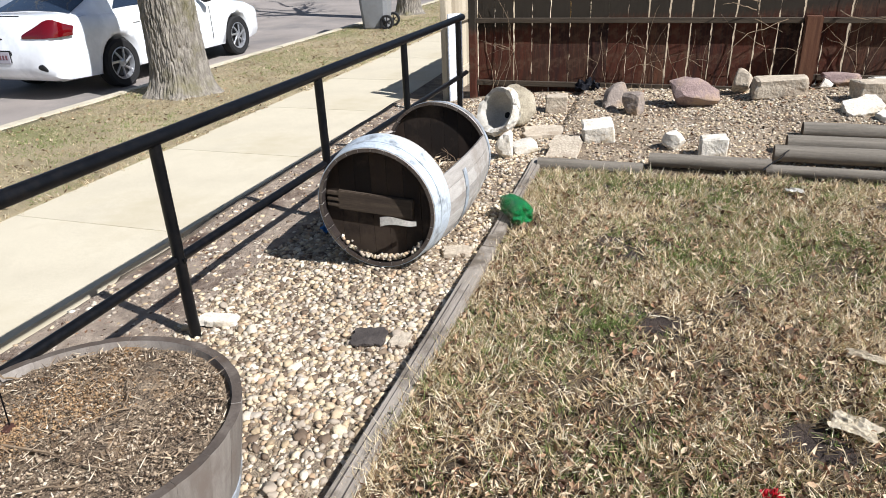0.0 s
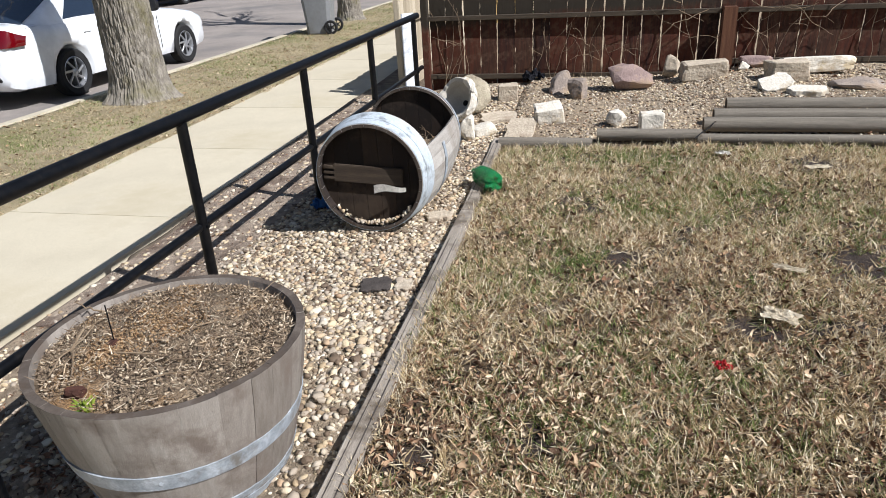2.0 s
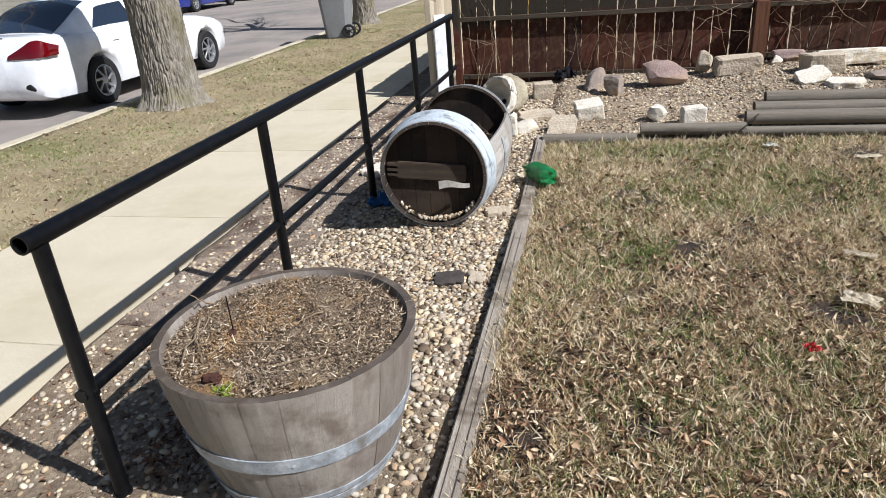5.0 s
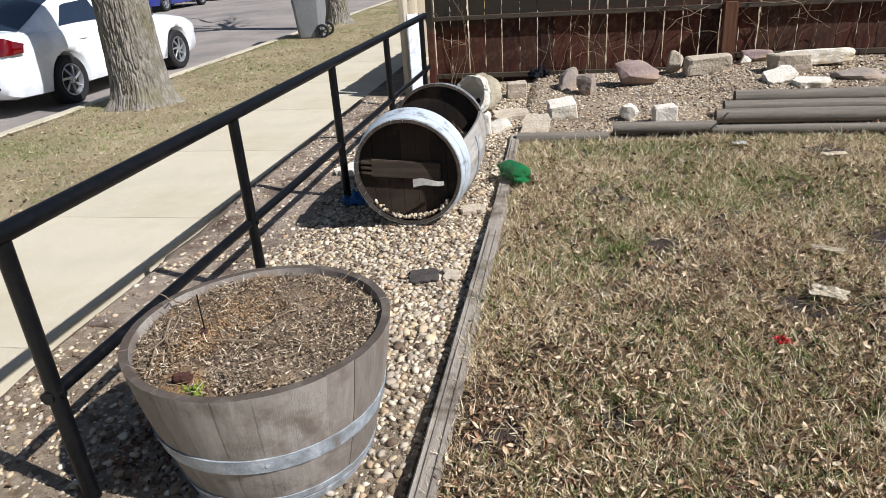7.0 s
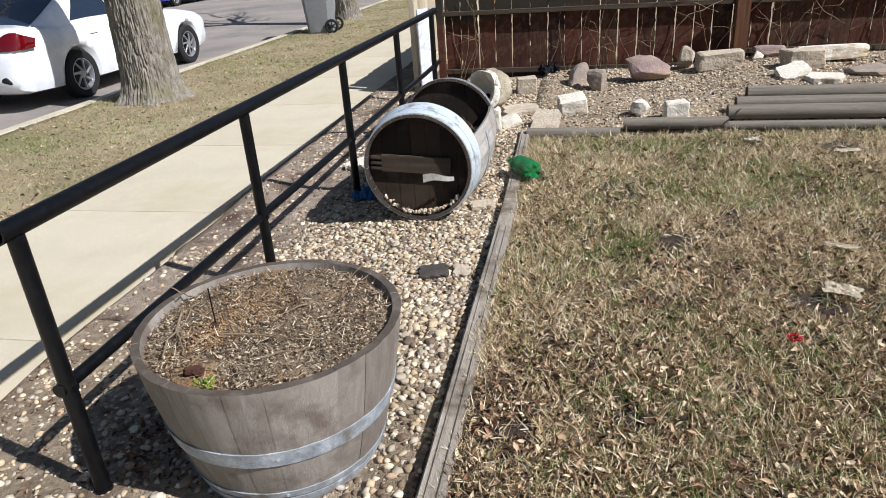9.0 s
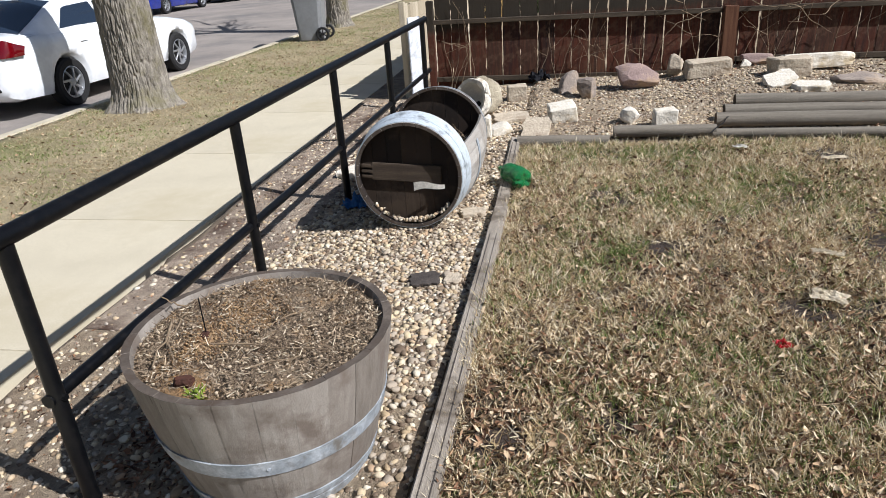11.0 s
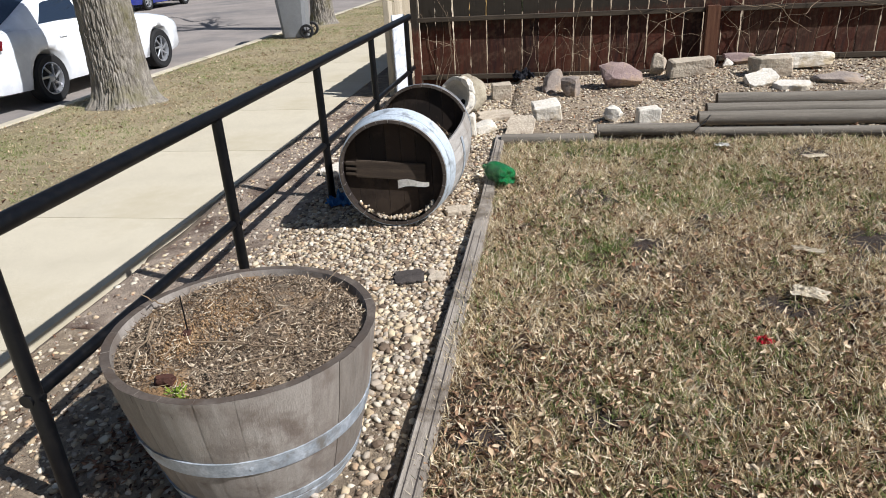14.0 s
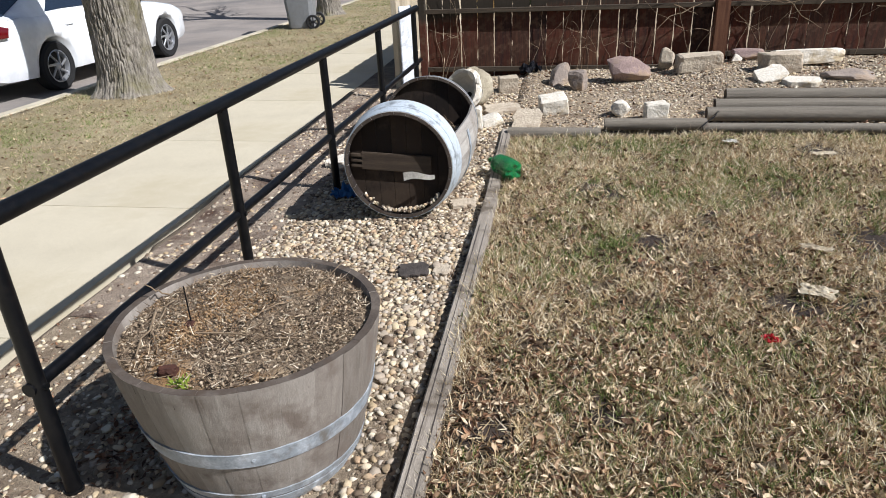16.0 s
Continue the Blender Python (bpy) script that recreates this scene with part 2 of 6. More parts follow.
def lathe_bm(profile, segs=48, a0=0.0, a1=2 * math.pi):
    """Turn a closed profile of (radius, z) round z."""
    bm = bmesh.new()
    full = abs(a1 - a0 - 2 * math.pi) < 1e-6
    n = segs if full else segs + 1
    rows = [[bm.verts.new((r * math.cos(a0 + (a1 - a0) * k / segs), r * math.sin(a0 + (a1 - a0) * k / segs), z)) for r, z in profile] for k in range(n)]
    p = len(profile)
    for k in range(segs):
        x, y = rows[k], rows[(k + 1) % n]
        for i in range(p):
            bm.faces.new((x[i], y[i], y[(i + 1) % p], x[(i + 1) % p]))
    if not full:
        bm.faces.new(rows[0])
        bm.faces.new(rows[-1][::-1])
    bmesh.ops.recalc_face_normals(bm, faces=bm.faces)
    return bm


def rock_bm(sx, sy, sz, seed, rough=0.16, cuts=2, facet=0.5, base=True):
    """A broken stone: a chunk cut by a few planes, with an uneven skin; it rests on z = 0."""
    rng = random.Random(seed)
    bm = bmesh.new()
    bmesh.ops.create_icosphere(bm, subdivisions=3, radius=1.0)
    planes = [(Vector((rng.gauss(0, 1), rng.gauss(0, 1), rng.gauss(0, 0.8))).normalized(), rng.uniform(0.5, 0.72)) for _ in range(9)]
    for v in bm.verts:
        d = v.co.normalized()
        e = max(abs(d.x), abs(d.y), abs(d.z))
        p = d.lerp(d / e * 0.8, facet)
        for nrm, h in planes:
            over = p.dot(nrm) - h
            if over > 0:
                p -= nrm * over * (0.55 + 0.45 * facet)
        p *= 1 + rough * 0.6 * noise.noise(p * 1.7 + Vector((seed, 0, 0))) + rough * 0.35 * noise.noise(p * 5 + Vector((0, seed, 0)))
        v.co = Vector((p.x * sx / 1.4, p.y * sy / 1.4, p.z * sz / 1.35))
    low = min(v.co.z for v in bm.verts)
    for v in bm.verts:
        v.co.z = max(v.co.z - low - 0.06 * sz, 0.0) if base else v.co.z
    return bm


def block_bm(sx, sy, sz, seed, rough=0.05):
    """A squared quarry block with a few knocked-off corners and a hewn skin; it rests on z = 0."""
    rng = random.Random(seed)
    bm = bmesh.new()
    bmesh.ops.create_cube(bm, size=1)
    for v in bm.verts:
        v.co += Vector((rng.uniform(-0.10, 0.06), rng.uniform(-0.08, 0.08), rng.uniform(-0.10, 0.04) if v.co.z > 0 else 0)) * 0.9
    bmesh.ops.bevel(bm, geom=bm.edges[:], offset=0.05, segments=1, affect="EDGES")
    bmesh.ops.subdivide_edges(bm, edges=bm.edges[:], cuts=3, use_grid_fill=True)
    for v in bm.verts:
        v.co += v.co.normalized() * (rough * noise.noise(v.co * 2.6 + Vector((seed, 0, 0))) + rough * 0.6 * noise.noise(v.co * 8 + Vector((0, seed, 0))))
        v.co = Vector((v.co.x * sx, v.co.y * sy, max(v.co.z + 0.5, 0.0) * sz))
    return bm


def slab_bm(sx, sy, sz, seed, ragged=0.12, sides=9):
    """A broken flat slab with a ragged outline and thickness."""
    rng = random.Random(seed)
    bm = bmesh.new()
    pts = []
    for k in range(sides * 3):
        u = 2 * math.pi * k / (sides * 3)
        c, s = math.cos(u), math.sin(u)
        e = max(abs(c), abs(s))
        f = 1 / e * 0.82 + 0.18
        f *= 1 + rng.uniform(-ragged, ragged)
        pts.append((c * f * sx / 2, s * f * sy / 2))
    top = [bm.verts.new((x * 0.97, y * 0.97, sz + rng.uniform(-0.06, 0.06) * sz)) for x, y in pts]
    mid = [bm.verts.new((x, y, sz * 0.85)) for x, y in pts]
    low = [bm.verts.new((x * 1.0 + rng.uniform(-0.01, 0.01), y, 0)) for x, y in pts]
    n = len(pts)
    for a, b in ((top, mid), (mid, low)):
        for k in range(n):
            bm.faces.new((a[k], b[k], b[(k + 1) % n], a[(k + 1) % n]))
    bm.faces.new(top)
    bm.faces.new(low[::-1])
    bmesh.ops.recalc_face_normals(bm, faces=bm.faces)
    return bm


def tube(name, pts, r, material, parent=None, res=6, r_end=None):
    """A bent stem through points, as a mesh, tapering to r_end."""
    bm = bmesh.new()
    pts = [Vector(p) for p in pts]
    r_end = r if r_end is None else r_end
    loops = []
    for i, p in enumerate(pts):
        d = (pts[min(i + 1, len(pts) - 1)] - pts[max(i - 1, 0)]).normalized()
        q = d.to_track_quat("Z", "Y").to_matrix()
        rr = r + (r_end - r) * i / max(1, len(pts) - 1)
        loops.append([bm.verts.new(p + q @ Vector((math.cos(2 * math.pi * k / res), math.sin(2 * math.pi * k / res), 0)) * rr) for k in range(res)])
    for a, b in zip(loops, loops[1:]):
        for k in range(res):
            bm.faces.new((a[k], a[(k + 1) % res], b[(k + 1) % res], b[k]))
    bm.faces.new(loops[0][::-1])
    bm.faces.new(loops[-1])
    return part(name, bm, material, parent, smooth=True)


def grid_np(nverts_tris, material, name, smooth=False):
    v, f = nverts_tris
    me = bpy.data.meshes.new(name)
    me.vertices.add(len(v))
    me.vertices.foreach_set("co", np.ascontiguousarray(v, dtype=np.float32).ravel())
    k = f.shape[1]
    me.loops.add(f.size)
    me.loops.foreach_set("vertex_index", np.ascontiguousarray(f, dtype=np.int32).ravel())
    me.polygons.add(len(f))
    me.polygons.foreach_set("loop_start", np.arange(0, f.size, k, dtype=np.int32))
    if smooth:
        me.polygons.foreach_set("use_smooth", np.ones(len(f), dtype=bool))
    me.materials.append(material)
    me.update(calc_edges=True)
    me.validate()
    return me


def scatter(variants, place, rot, size):
    """Copies of small shapes as one array of vertices and triangles. rot: N x 3 x 3; size: N x 3."""
    n = len(place)
    pick = np.arange(n) % len(variants)
    vs, fs, base = [], [], 0
    for i, (bv, bf) in enumerate(variants):
        ix = np.nonzero(pick == i)[0]
        if not len(ix):
            continue
        w = np.einsum("nij,nvj->nvi", rot[ix], bv[None] * size[ix][:, None, :]) + place[ix][:, None, :]
        vs.append(w.reshape(-1, 3))
        fs.append((bf[None] + (np.arange(len(ix)) * len(bv))[:, None, None] + base).reshape(-1, bf.shape[1]))
        base += len(ix) * len(bv)
    return np.concatenate(vs), np.concatenate(fs)


def turns(rng, n, tilt_lo, tilt_hi):
    """Random turns: a heading, then a tilt away from upright, in degrees."""
    a, t, s = rng.uniform(0, 2 * np.pi, n), np.radians(rng.uniform(tilt_lo, tilt_hi, n)), rng.uniform(0, 2 * np.pi, n)
    def rz(u):
        m = np.zeros((n, 3, 3))
        m[:, 0, 0] = m[:, 1, 1] = np.cos(u)
        m[:, 0, 1], m[:, 1, 0], m[:, 2, 2] = -np.sin(u), np.sin(u), 1
        return m
    rx = np.zeros((n, 3, 3))
    rx[:, 1, 1] = rx[:, 2, 2] = np.cos(t)
    rx[:, 1, 2], rx[:, 2, 1], rx[:, 0, 0] = -np.sin(t), np.sin(t), 1
    return rz(a) @ rx @ rz(s)


# ---- ground ----
WALK_X0, WALK_X1, WALK_Z, WALK_SKEW = -2.735, -4.07, -0.10, 0.011       # sidewalk: near and far edge, height, drift to the west per metre
KERB_X, ROAD_Z, FAR_KERB_X = -6.40, -0.22, -17.9


def smooth(a, b, x):
    t = np.clip((x - a) / (b - a), 0, 1)
    return t * t * (3 - 2 * t)


def height(x, y):
    """The height of the earth at x, y (arrays)."""
    x, y = np.asarray(x, float), np.asarray(y, float)
    strip = -0.115 + 0.075 * smooth(-2.6, -0.95, x) + 0.035 * smooth(2.5, 5.0, y) - 0.042 * (1 - smooth(0.9, 2.1, y)) * (1 - smooth(-1.12, -0.92, x)) + 0.05 * np.exp(-((x + 1.25) / 0.42) ** 2 - ((y - 2.82) / 0.28) ** 2)
    strip += 0.05 * smooth(5.2, 6.6, y) * smooth(-2.3, -1.3, x)
    lawn = 0.02 * smooth(-0.9, 1.0, x)
    bed = 0.0 + 0.10 * smooth(4.65, 6.3, y) + 0.10 * smooth(0.2, 1.6, x) * smooth(4.8, 6.0, y)
    bumps = 0.012 * np.sin(3.1 * x + 1.3) * np.sin(2.7 * y + 0.4) + 0.007 * np.sin(7.3 * x) * np.sin(6.1 * y + 2.0)
    right = np.where(y > 4.6, bed, lawn)
    z = strip + (right - strip) * smooth(-0.86, -0.77, x)
    z = np.where((y > 7.2), np.minimum(z, 0.06), z) + bumps
    z = np.where((x < -0.9) & (x > -2.9), WALK_Z - 0.06 + (z - WALK_Z + 0.06) * smooth(0.36, 0.47, y), z)
    z = np.where(x + WALK_SKEW * np.clip(y, -40, 60) < WALK_X0 + 0.02, WALK_Z - 0.09, z)
    verge = WALK_Z - 0.005 + 0.35 * bumps
    z = np.where(x + WALK_SKEW * np.clip(y, -40, 60) < WALK_X1 + 0.06, verge, z)
    z = np.where(x < KERB_X + 0.05, ROAD_Z - 0.12, z)
    z = np.where(x < FAR_KERB_X - 0.05, -0.08 + 0.3 * bumps, z)
    return z


def bare(x, y):
    """Where the lawn is worn to dark earth: 0 to 1."""
    spots = ((1.15, 2.60, 0.20, 0.26), (0.92, 1.97, 0.20, 0.10), (0.55, 1.96, 0.13, 0.10), (-0.20, 3.38, 0.10, 0.08), (-0.59, 1.01, 0.12, 0.08), (-0.23, 1.16, 0.10, 0.07), (0.35, 0.55, 0.4, 0.13), (-0.55, 0.6, 0.16, 0.14), (-0.1, 3.25, 0.10, 0.12), (1.3, 4.1, 0.22, 0.16), (1.35, 1.1, 0.3, 0.2), (0.05, 2.55, 0.09, 0.09), (0.45, 2.95, 0.08, 0.08))
    b = np.zeros_like(x)
    for cx, cy, rx, ry in spots:
        b = np.maximum(b, np.exp(-(((x - cx) / rx) ** 2 + ((y - cy) / ry) ** 2)))
    return b


def ground_sheet():
    xs = np.unique(np.concatenate([[-2500, -900, -300, -120, -60, -40, -30], np.linspace(-24, -18, 7), [-17.96, -17.94], np.linspace(-17, -6.5, 5), [-6.36, -6.34],
                                   np.linspace(-6.2, -4.1, 22), [-4.03, -4.01], np.linspace(-3.9, -2.9, 4), [-2.79, -2.77], np.linspace(-2.86, 4.0, 118), [-2.71, -2.69], [5, 7, 10, 16, 30, 60, 150, 500, 2500]]))
    ys = np.unique(np.concatenate([[-2500, -500, -120, -40, -15, -6], np.linspace(-4, 8, 140), np.linspace(8.4, 24, 40), [30, 45, 70, 120, 300, 900, 2500]]))
    X, Y = np.meshgrid(xs, ys)
    V = np.stack([X, Y, height(X, Y)], -1).reshape(-1, 3)
    nx, ny = len(xs), len(ys)
    i = (np.arange(ny - 1)[:, None] * nx + np.arange(nx - 1)[None]).ravel()
    F = np.stack([i, i + 1, i + 1 + nx, i + nx], -1)
    me = grid_np((V, F), M_thatch, "ground", True)
    me.materials.append(M_verge)
    me.materials.append(M_soil)
    me.materials.append(M_bare)
    cx, cy = V[F].mean(1)[:, 0], V[F].mean(1)[:, 1]
    me.polygons.foreach_set("material_index", np.where(cx + WALK_SKEW * np.clip(cy, -40, 60) < WALK_X1 + 0.1, 1, np.where((cx < -0.84), 2, np.where((bare(cx, cy) > 0.4) & (cy < 4.5), 3, 0))).astype(np.int32))
    return tagged(new("ground", me), "dry winter lawn and bare earth with patches of dead grass", "ground", kind="structure")


ground_sheet()


def gravel_sheet(name, x0, x1, y0, y1, label, mat=None, lift=0.006):
    """Thin soil and fine grit that shows between the pebbles of a bed."""
    xs, ys = np.linspace(x0, x1, 60), np.linspace(y0, y1, 90)
    X, Y = np.meshgrid(xs, ys)
    V = np.stack([X, Y, height(X, Y) + lift], -1).reshape(-1, 3)
    i = (np.arange(89)[:, None] * 60 + np.arange(59)[None]).ravel()
    F = np.stack([i, i + 1, i + 61, i + 60], -1)
    return tagged(new(name, grid_np((V, F), mat or M_gravel_bed, name, True)), label, "gravel bed", kind="structure")


gravel_strip = gravel_sheet("gravel_strip", -2.688, -0.86, 0.455, 6.8, "bed of pale river pebbles beside the sidewalk and the black rail")
gravel_sheet("bare_soil_strip", -2.686, -2.03, 1.75, 6.7, "bare brown soil with crumbs along the sidewalk edge", M_edge_soil, 0.011)
gravel_bed = gravel_sheet("gravel_bed", -0.86, 4.0, 4.72, 6.9, "raised bed of small pale gravel below the wooden fence")


# road, kerb, sidewalk
def structure(name, bm, material, label, category, m=None):
    return tagged(part(name, bm, material, None, m=m), label, category, kind="structure")


structure("road", box_bm(abs(FAR_KERB_X - KERB_X) - 0.3, 400, 0.1), M_asphalt, "wide pale grey worn asphalt street", "road", pose((KERB_X + FAR_KERB_X) / 2, 60, ROAD_Z - 0.1))
kerb = thing("kerb", pose(KERB_X - 0.075, 0, ROAD_Z - 0.02), "pale concrete kerb along the grass verge", "kerb", kind="structure")
kerb_me = mesh_of("kerb_stone", box_bm(0.15, 2.98, 0.135, 0.015), M_kerb)
for k in range(-6, 24):
    share("kerb_stone", kerb_me, kerb, pose(0, 3 * k, 0))
structure("far_kerb", box_bm(0.15, 400, 0.14, 0.012), M_kerb, "pale concrete kerb on the far side of the street", "kerb", pose(FAR_KERB_X + 0.075, 60, ROAD_Z))

sidewalk = thing("sidewalk", pose((WALK_X0 + WALK_X1) / 2, 0, WALK_Z, 0, 0, math.degrees(WALK_SKEW)), "sunlit pale concrete sidewalk of cast slabs", "sidewalk", kind="structure")
slab_me = mesh_of("sidewalk_slab", box_bm(WALK_X0 - WALK_X1, 1.597, 0.12, 0.003), M_concrete)
for k in range(-8, 34):
    share("slab", slab_me, sidewalk, pose(0, 2.32 + 1.60 * k, -0.12))
structure("front_walk", box_bm(1.83, 2.6, 0.12, 0.008), M_concrete, "pale concrete walk crossing to the sidewalk", "walk", pose(-1.80, -0.97, WALK_Z - 0.12))
front_edging = thing("edging_board", pose(-1.79, 0.425, WALK_Z - 0.035, 0, -1.8, 0), "grey weathered edging timber between walk and gravel", "edging")
part("board", box_bm(1.84, 0.09, 0.075, 0.008), M_edge, front_edging)


# ---- timber edging between lawn and gravel ----
def plank(name, a, b, w, h, material, label, group=""):
    a, b = Vector(a), Vector(b)
    d = b - a
    bm = box_bm(w, d.length, h, 0.006)
    bmesh.ops.subdivide_edges(bm, edges=[e for e in bm.edges if abs(e.verts[0].co.y - e.verts[1].co.y) > d.length * 0.8], cuts=24)
    for v in bm.verts:
        v.co.x += 0.004 * noise.noise(Vector((v.co.x * 9, v.co.y * 3, 1)))
        v.co.z += 0.004 * noise.noise(Vector((v.co.x * 12, v.co.y * 4, 7)))
    yaw = math.degrees(math.atan2(-d.x, d.y))
    mid = (a + b) / 2
    ob = thing(name, pose(mid.x, mid.y, mid.z, math.degrees(math.atan2(d.z, math.hypot(d.x, d.y))), 0, yaw), label, "edging timber", group)
    part("beam", bm, material, ob)
    for k in range(int(d.length / 1.2)):
        part("spike", rod_bm((0.006, -d.length / 2 + 0.5 + 1.2 * k, h - 0.01), (0.006, -d.length / 2 + 0.5 + 1.2 * k, h + 0.003), 0.007, 10), M_stone_k, ob)
    for sx in (-0.22, 0.2):
        part("split", box_bm(0.003, d.length * 0.8, 0.004), M_stone_k, ob, "dark lengthwise crack", m=pose(sx * w, 0, h - 0.0025))
    return ob


plank("edging_timber", (-0.765, -1.2, -0.075), (-0.815, 3.1, -0.07), 0.085, 0.105, M_timber, "grey weathered landscape timber lying along the lawn edge", "lawn edging")
plank("edging_timber", (-0.82, 3.12, -0.075), (-0.86, 4.66, -0.065), 0.075, 0.10, M_timber, "narrower grey timber edging continuing to the stones", "lawn edging")


def round_timber(x0, x1, y, z, r, label, skew=0.0):
    """A round timber lying along x with worn flats."""
    ob = tagged(part("round_timber", rod_bm((x0, y, z), (x1, y + skew, z), r, 18, rings=30, wobble=0.05), M_pole, None, smooth=True), label, "timber", "stack of timbers")
    ob.data.materials.append(M_pole_end)
    for f in ob.data.polygons:
        if len(f.vertices) > 4:
            f.material_index, f.use_smooth = 1, False
    return ob


round_timber(-0.84, -0.13, 4.56, 0.02, 0.05, "short grey round timber half sunk at the lawn edge")
round_timber(-0.10, 0.66, 4.67, 0.068, 0.046, "grey round timber at the edge of the lawn")
round_timber(0.63, 4.2, 4.655, 0.048, 0.036, "long slim grey round timber half sunk at the lawn edge")
round_timber(0.70, 4.3, 4.93, 0.085, 0.056, "grey round timber lying in the timber stack")
round_timber(0.80, 4.3, 5.15, 0.10, 0.056, "grey round timber lying in the timber stack")
round_timber(0.93, 4.3, 5.42, 0.125, 0.058, "uppermost grey round timber of the stack")

# ---- railing ----
RAIL_X, RAIL_TOP, RAIL_MID = -1.905, 0.818, 0.295
POST_Y = (0.735, 2.11, 3.475, 4.81, 6.16)
railing = thing("railing", pose(0, 0, 0), "black painted pipe handrail set in the gravel", "railing")
part("top_rail", rod_bm((RAIL_X, POST_Y[0] - 0.062, RAIL_TOP), (RAIL_X, 6.30, RAIL_TOP), 0.029, 24, hollow=0.8), M_black, railing, "open-ended black top pipe", smooth=True)
part("lower_rail", rod_bm((RAIL_X - 0.008, POST_Y[0] - 0.03, RAIL_MID), (RAIL_X - 0.008, 6.42, RAIL_MID), 0.0215, 20), M_black, railing, smooth=True)
for y in POST_Y:
    g = float(height(RAIL_X, y))
    p = part("post", rod_bm((RAIL_X, y, g - 0.05), (RAIL_X, y, RAIL_TOP - 0.02), 0.025, 20), M_black, railing, smooth=True)
    part("bolt", rod_bm((RAIL_X - 0.034, y, RAIL_MID), (RAIL_X + 0.032, y, RAIL_MID), 0.011, 8), M_black, p)
    part("weld_collar", lathe_bm([(0.024, -0.012), (0.031, -0.012), (0.029, 0.012), (0.024, 0.012)], 20), M_black, p, m=pose(RAIL_X, y, g + 0.005))


# ---- half barrel planter ----
M_rim = surface("worn_rim_wood", st((60, 52, 46), (82, 73, 65), (112, 103, 94)), 9, 0.9, 0.4, 90, stain=lin(72, 60, 50), stain_scale=12, dist=0.004)
M_dark_crack = surface("crack_shadow", st((60, 52, 45), (76, 67, 59)), 20, 0.95, 0.0)


def barrel_half(x, y, z, r0, r1, h, foot):
    """A half barrel: staves that flare from r0 at the foot to r1 at the rim, hoops, and soil inside."""
    ob = thing("half_barrel_planter", pose(x, y, z), "weathered grey oak half barrel filled with dry soil", "planter")
    n = 26
    rng = random.Random(4)
    def rad(t):
        return r0 + (r1 - r0) * (1.45 * t - 0.45 * t * t)
    edges = [2 * math.pi * k / n + rng.uniform(-0.035, 0.035) for k in range(n)]
    for k in range(n):
        a0, a1 = edges[k] + 0.0006, edges[(k + 1) % n] + (2 * math.pi if k == n - 1 else 0) - 0.0006
        bm = bmesh.new()
        top = h + rng.uniform(-0.002, 0.002)
        out = rng.uniform(-0.001, 0.001)
        rows = []
        for i in range(7):
            t = i / 6
            ring = []
            for side, rr in ((0, rad(t) + out), (1, rad(t) - 0.027)):
                for s in range(4):
                    u = a0 + (a1 - a0) * (s if side == 0 else 3 - s) / 3
                    edge = 0.0016 if s in (0, 3) and side == 0 else 0
                    ring.append(bm.verts.new(((rr - edge) * math.cos(u), (rr - edge) * math.sin(u), foot + t * top)))
            rows.append(ring)
        for p, q in zip(rows, rows[1:]):
            for s in range(8):
                bm.faces.new((p[s], p[(s + 1) % 8], q[(s + 1) % 8], q[s]))
        bm.faces.new(rows[0][::-1])
        bm.faces.new(rows[-1])
        bm.faces.ensure_lookup_table()
        bm.faces[-1].material_index = 1
        o = part("stave", bm, M_stave, ob, smooth=True)
        o.data.materials.append(M_rim)
        if rng.random() < 0.6:
            u, ln = rng.uniform(a0 + 0.03, a1 - 0.03), rng.uniform(0.02, 0.07)
            part("crack", box_bm(0.006, 0.0014, ln * 0.8, 0.0), M_dark_crack, o, "dark drying crack", m=pose(rad(1) * math.cos(u), rad(1) * math.sin(u), foot + top - ln * 0.8 + 0.001, 0, 0, math.degrees(u)) @ pose(-0.0045 - 0.105 * ln, 0, 0, 0, 7.6, 0))
    for t0, t1, mt in ((0.435, 0.545, M_hoop), (0.125, 0.175, M_hoop), (0.012, 0.108, M_hoop)):
        prof = [(rad(t0) - 0.002, foot + t0 * h), (rad(t0) + 0.004, foot + t0 * h), (rad(t1) + 0.004, foot + t1 * h), (rad(t1) - 0.002, foot + t1 * h)]
        hp = part("hoop", lathe_bm(prof, 72), mt, ob, "galvanised steel hoop with pale oxide", smooth=True)
        part("rivet", rod_bm((rad(t0) * math.cos(-1.2), rad(t0) * math.sin(-1.2), foot + (t0 + t1) / 2 * h), ((rad(t0) + 0.012) * math.cos(-1.2), (rad(t0) + 0.012) * math.sin(-1.2), foot + (t0 + t1) / 2 * h), 0.006, 8), mt, hp)
    bm = bmesh.new()
    R = rad(0.945) - 0.026
    rings = []
    for i in range(0, 22):
        rr = R * i / 21
        row = []
        for k in range(64):
            u = 2 * math.pi * k / 64
            p = Vector((rr * math.cos(u), rr * math.sin(u), 0))
            zz = foot + 0.945 * h + 0.022 * noise.noise(p * 6) + 0.012 * noise.noise(p * 19) + 0.006 * noise.noise(p * 50) - 0.05 * math.exp(-((p.x + 0.035) ** 2 + (p.y - 0.10) ** 2) / 0.004)
            row.append(bm.verts.new((p.x, p.y, zz)))
        rings.append(row)
    for p, q in zip(rings, rings[1:]):
        for k in range(64):
            bm.faces.new((p[k], q[k], q[(k + 1) % 64], p[(k + 1) % 64]))
    bmesh.ops.remove_doubles(bm, verts=bm.verts, dist=0.0005)
    part("soil", bm, M_potsoil, ob, "dry crumbly soil with straw and roots", smooth=True)
    return ob


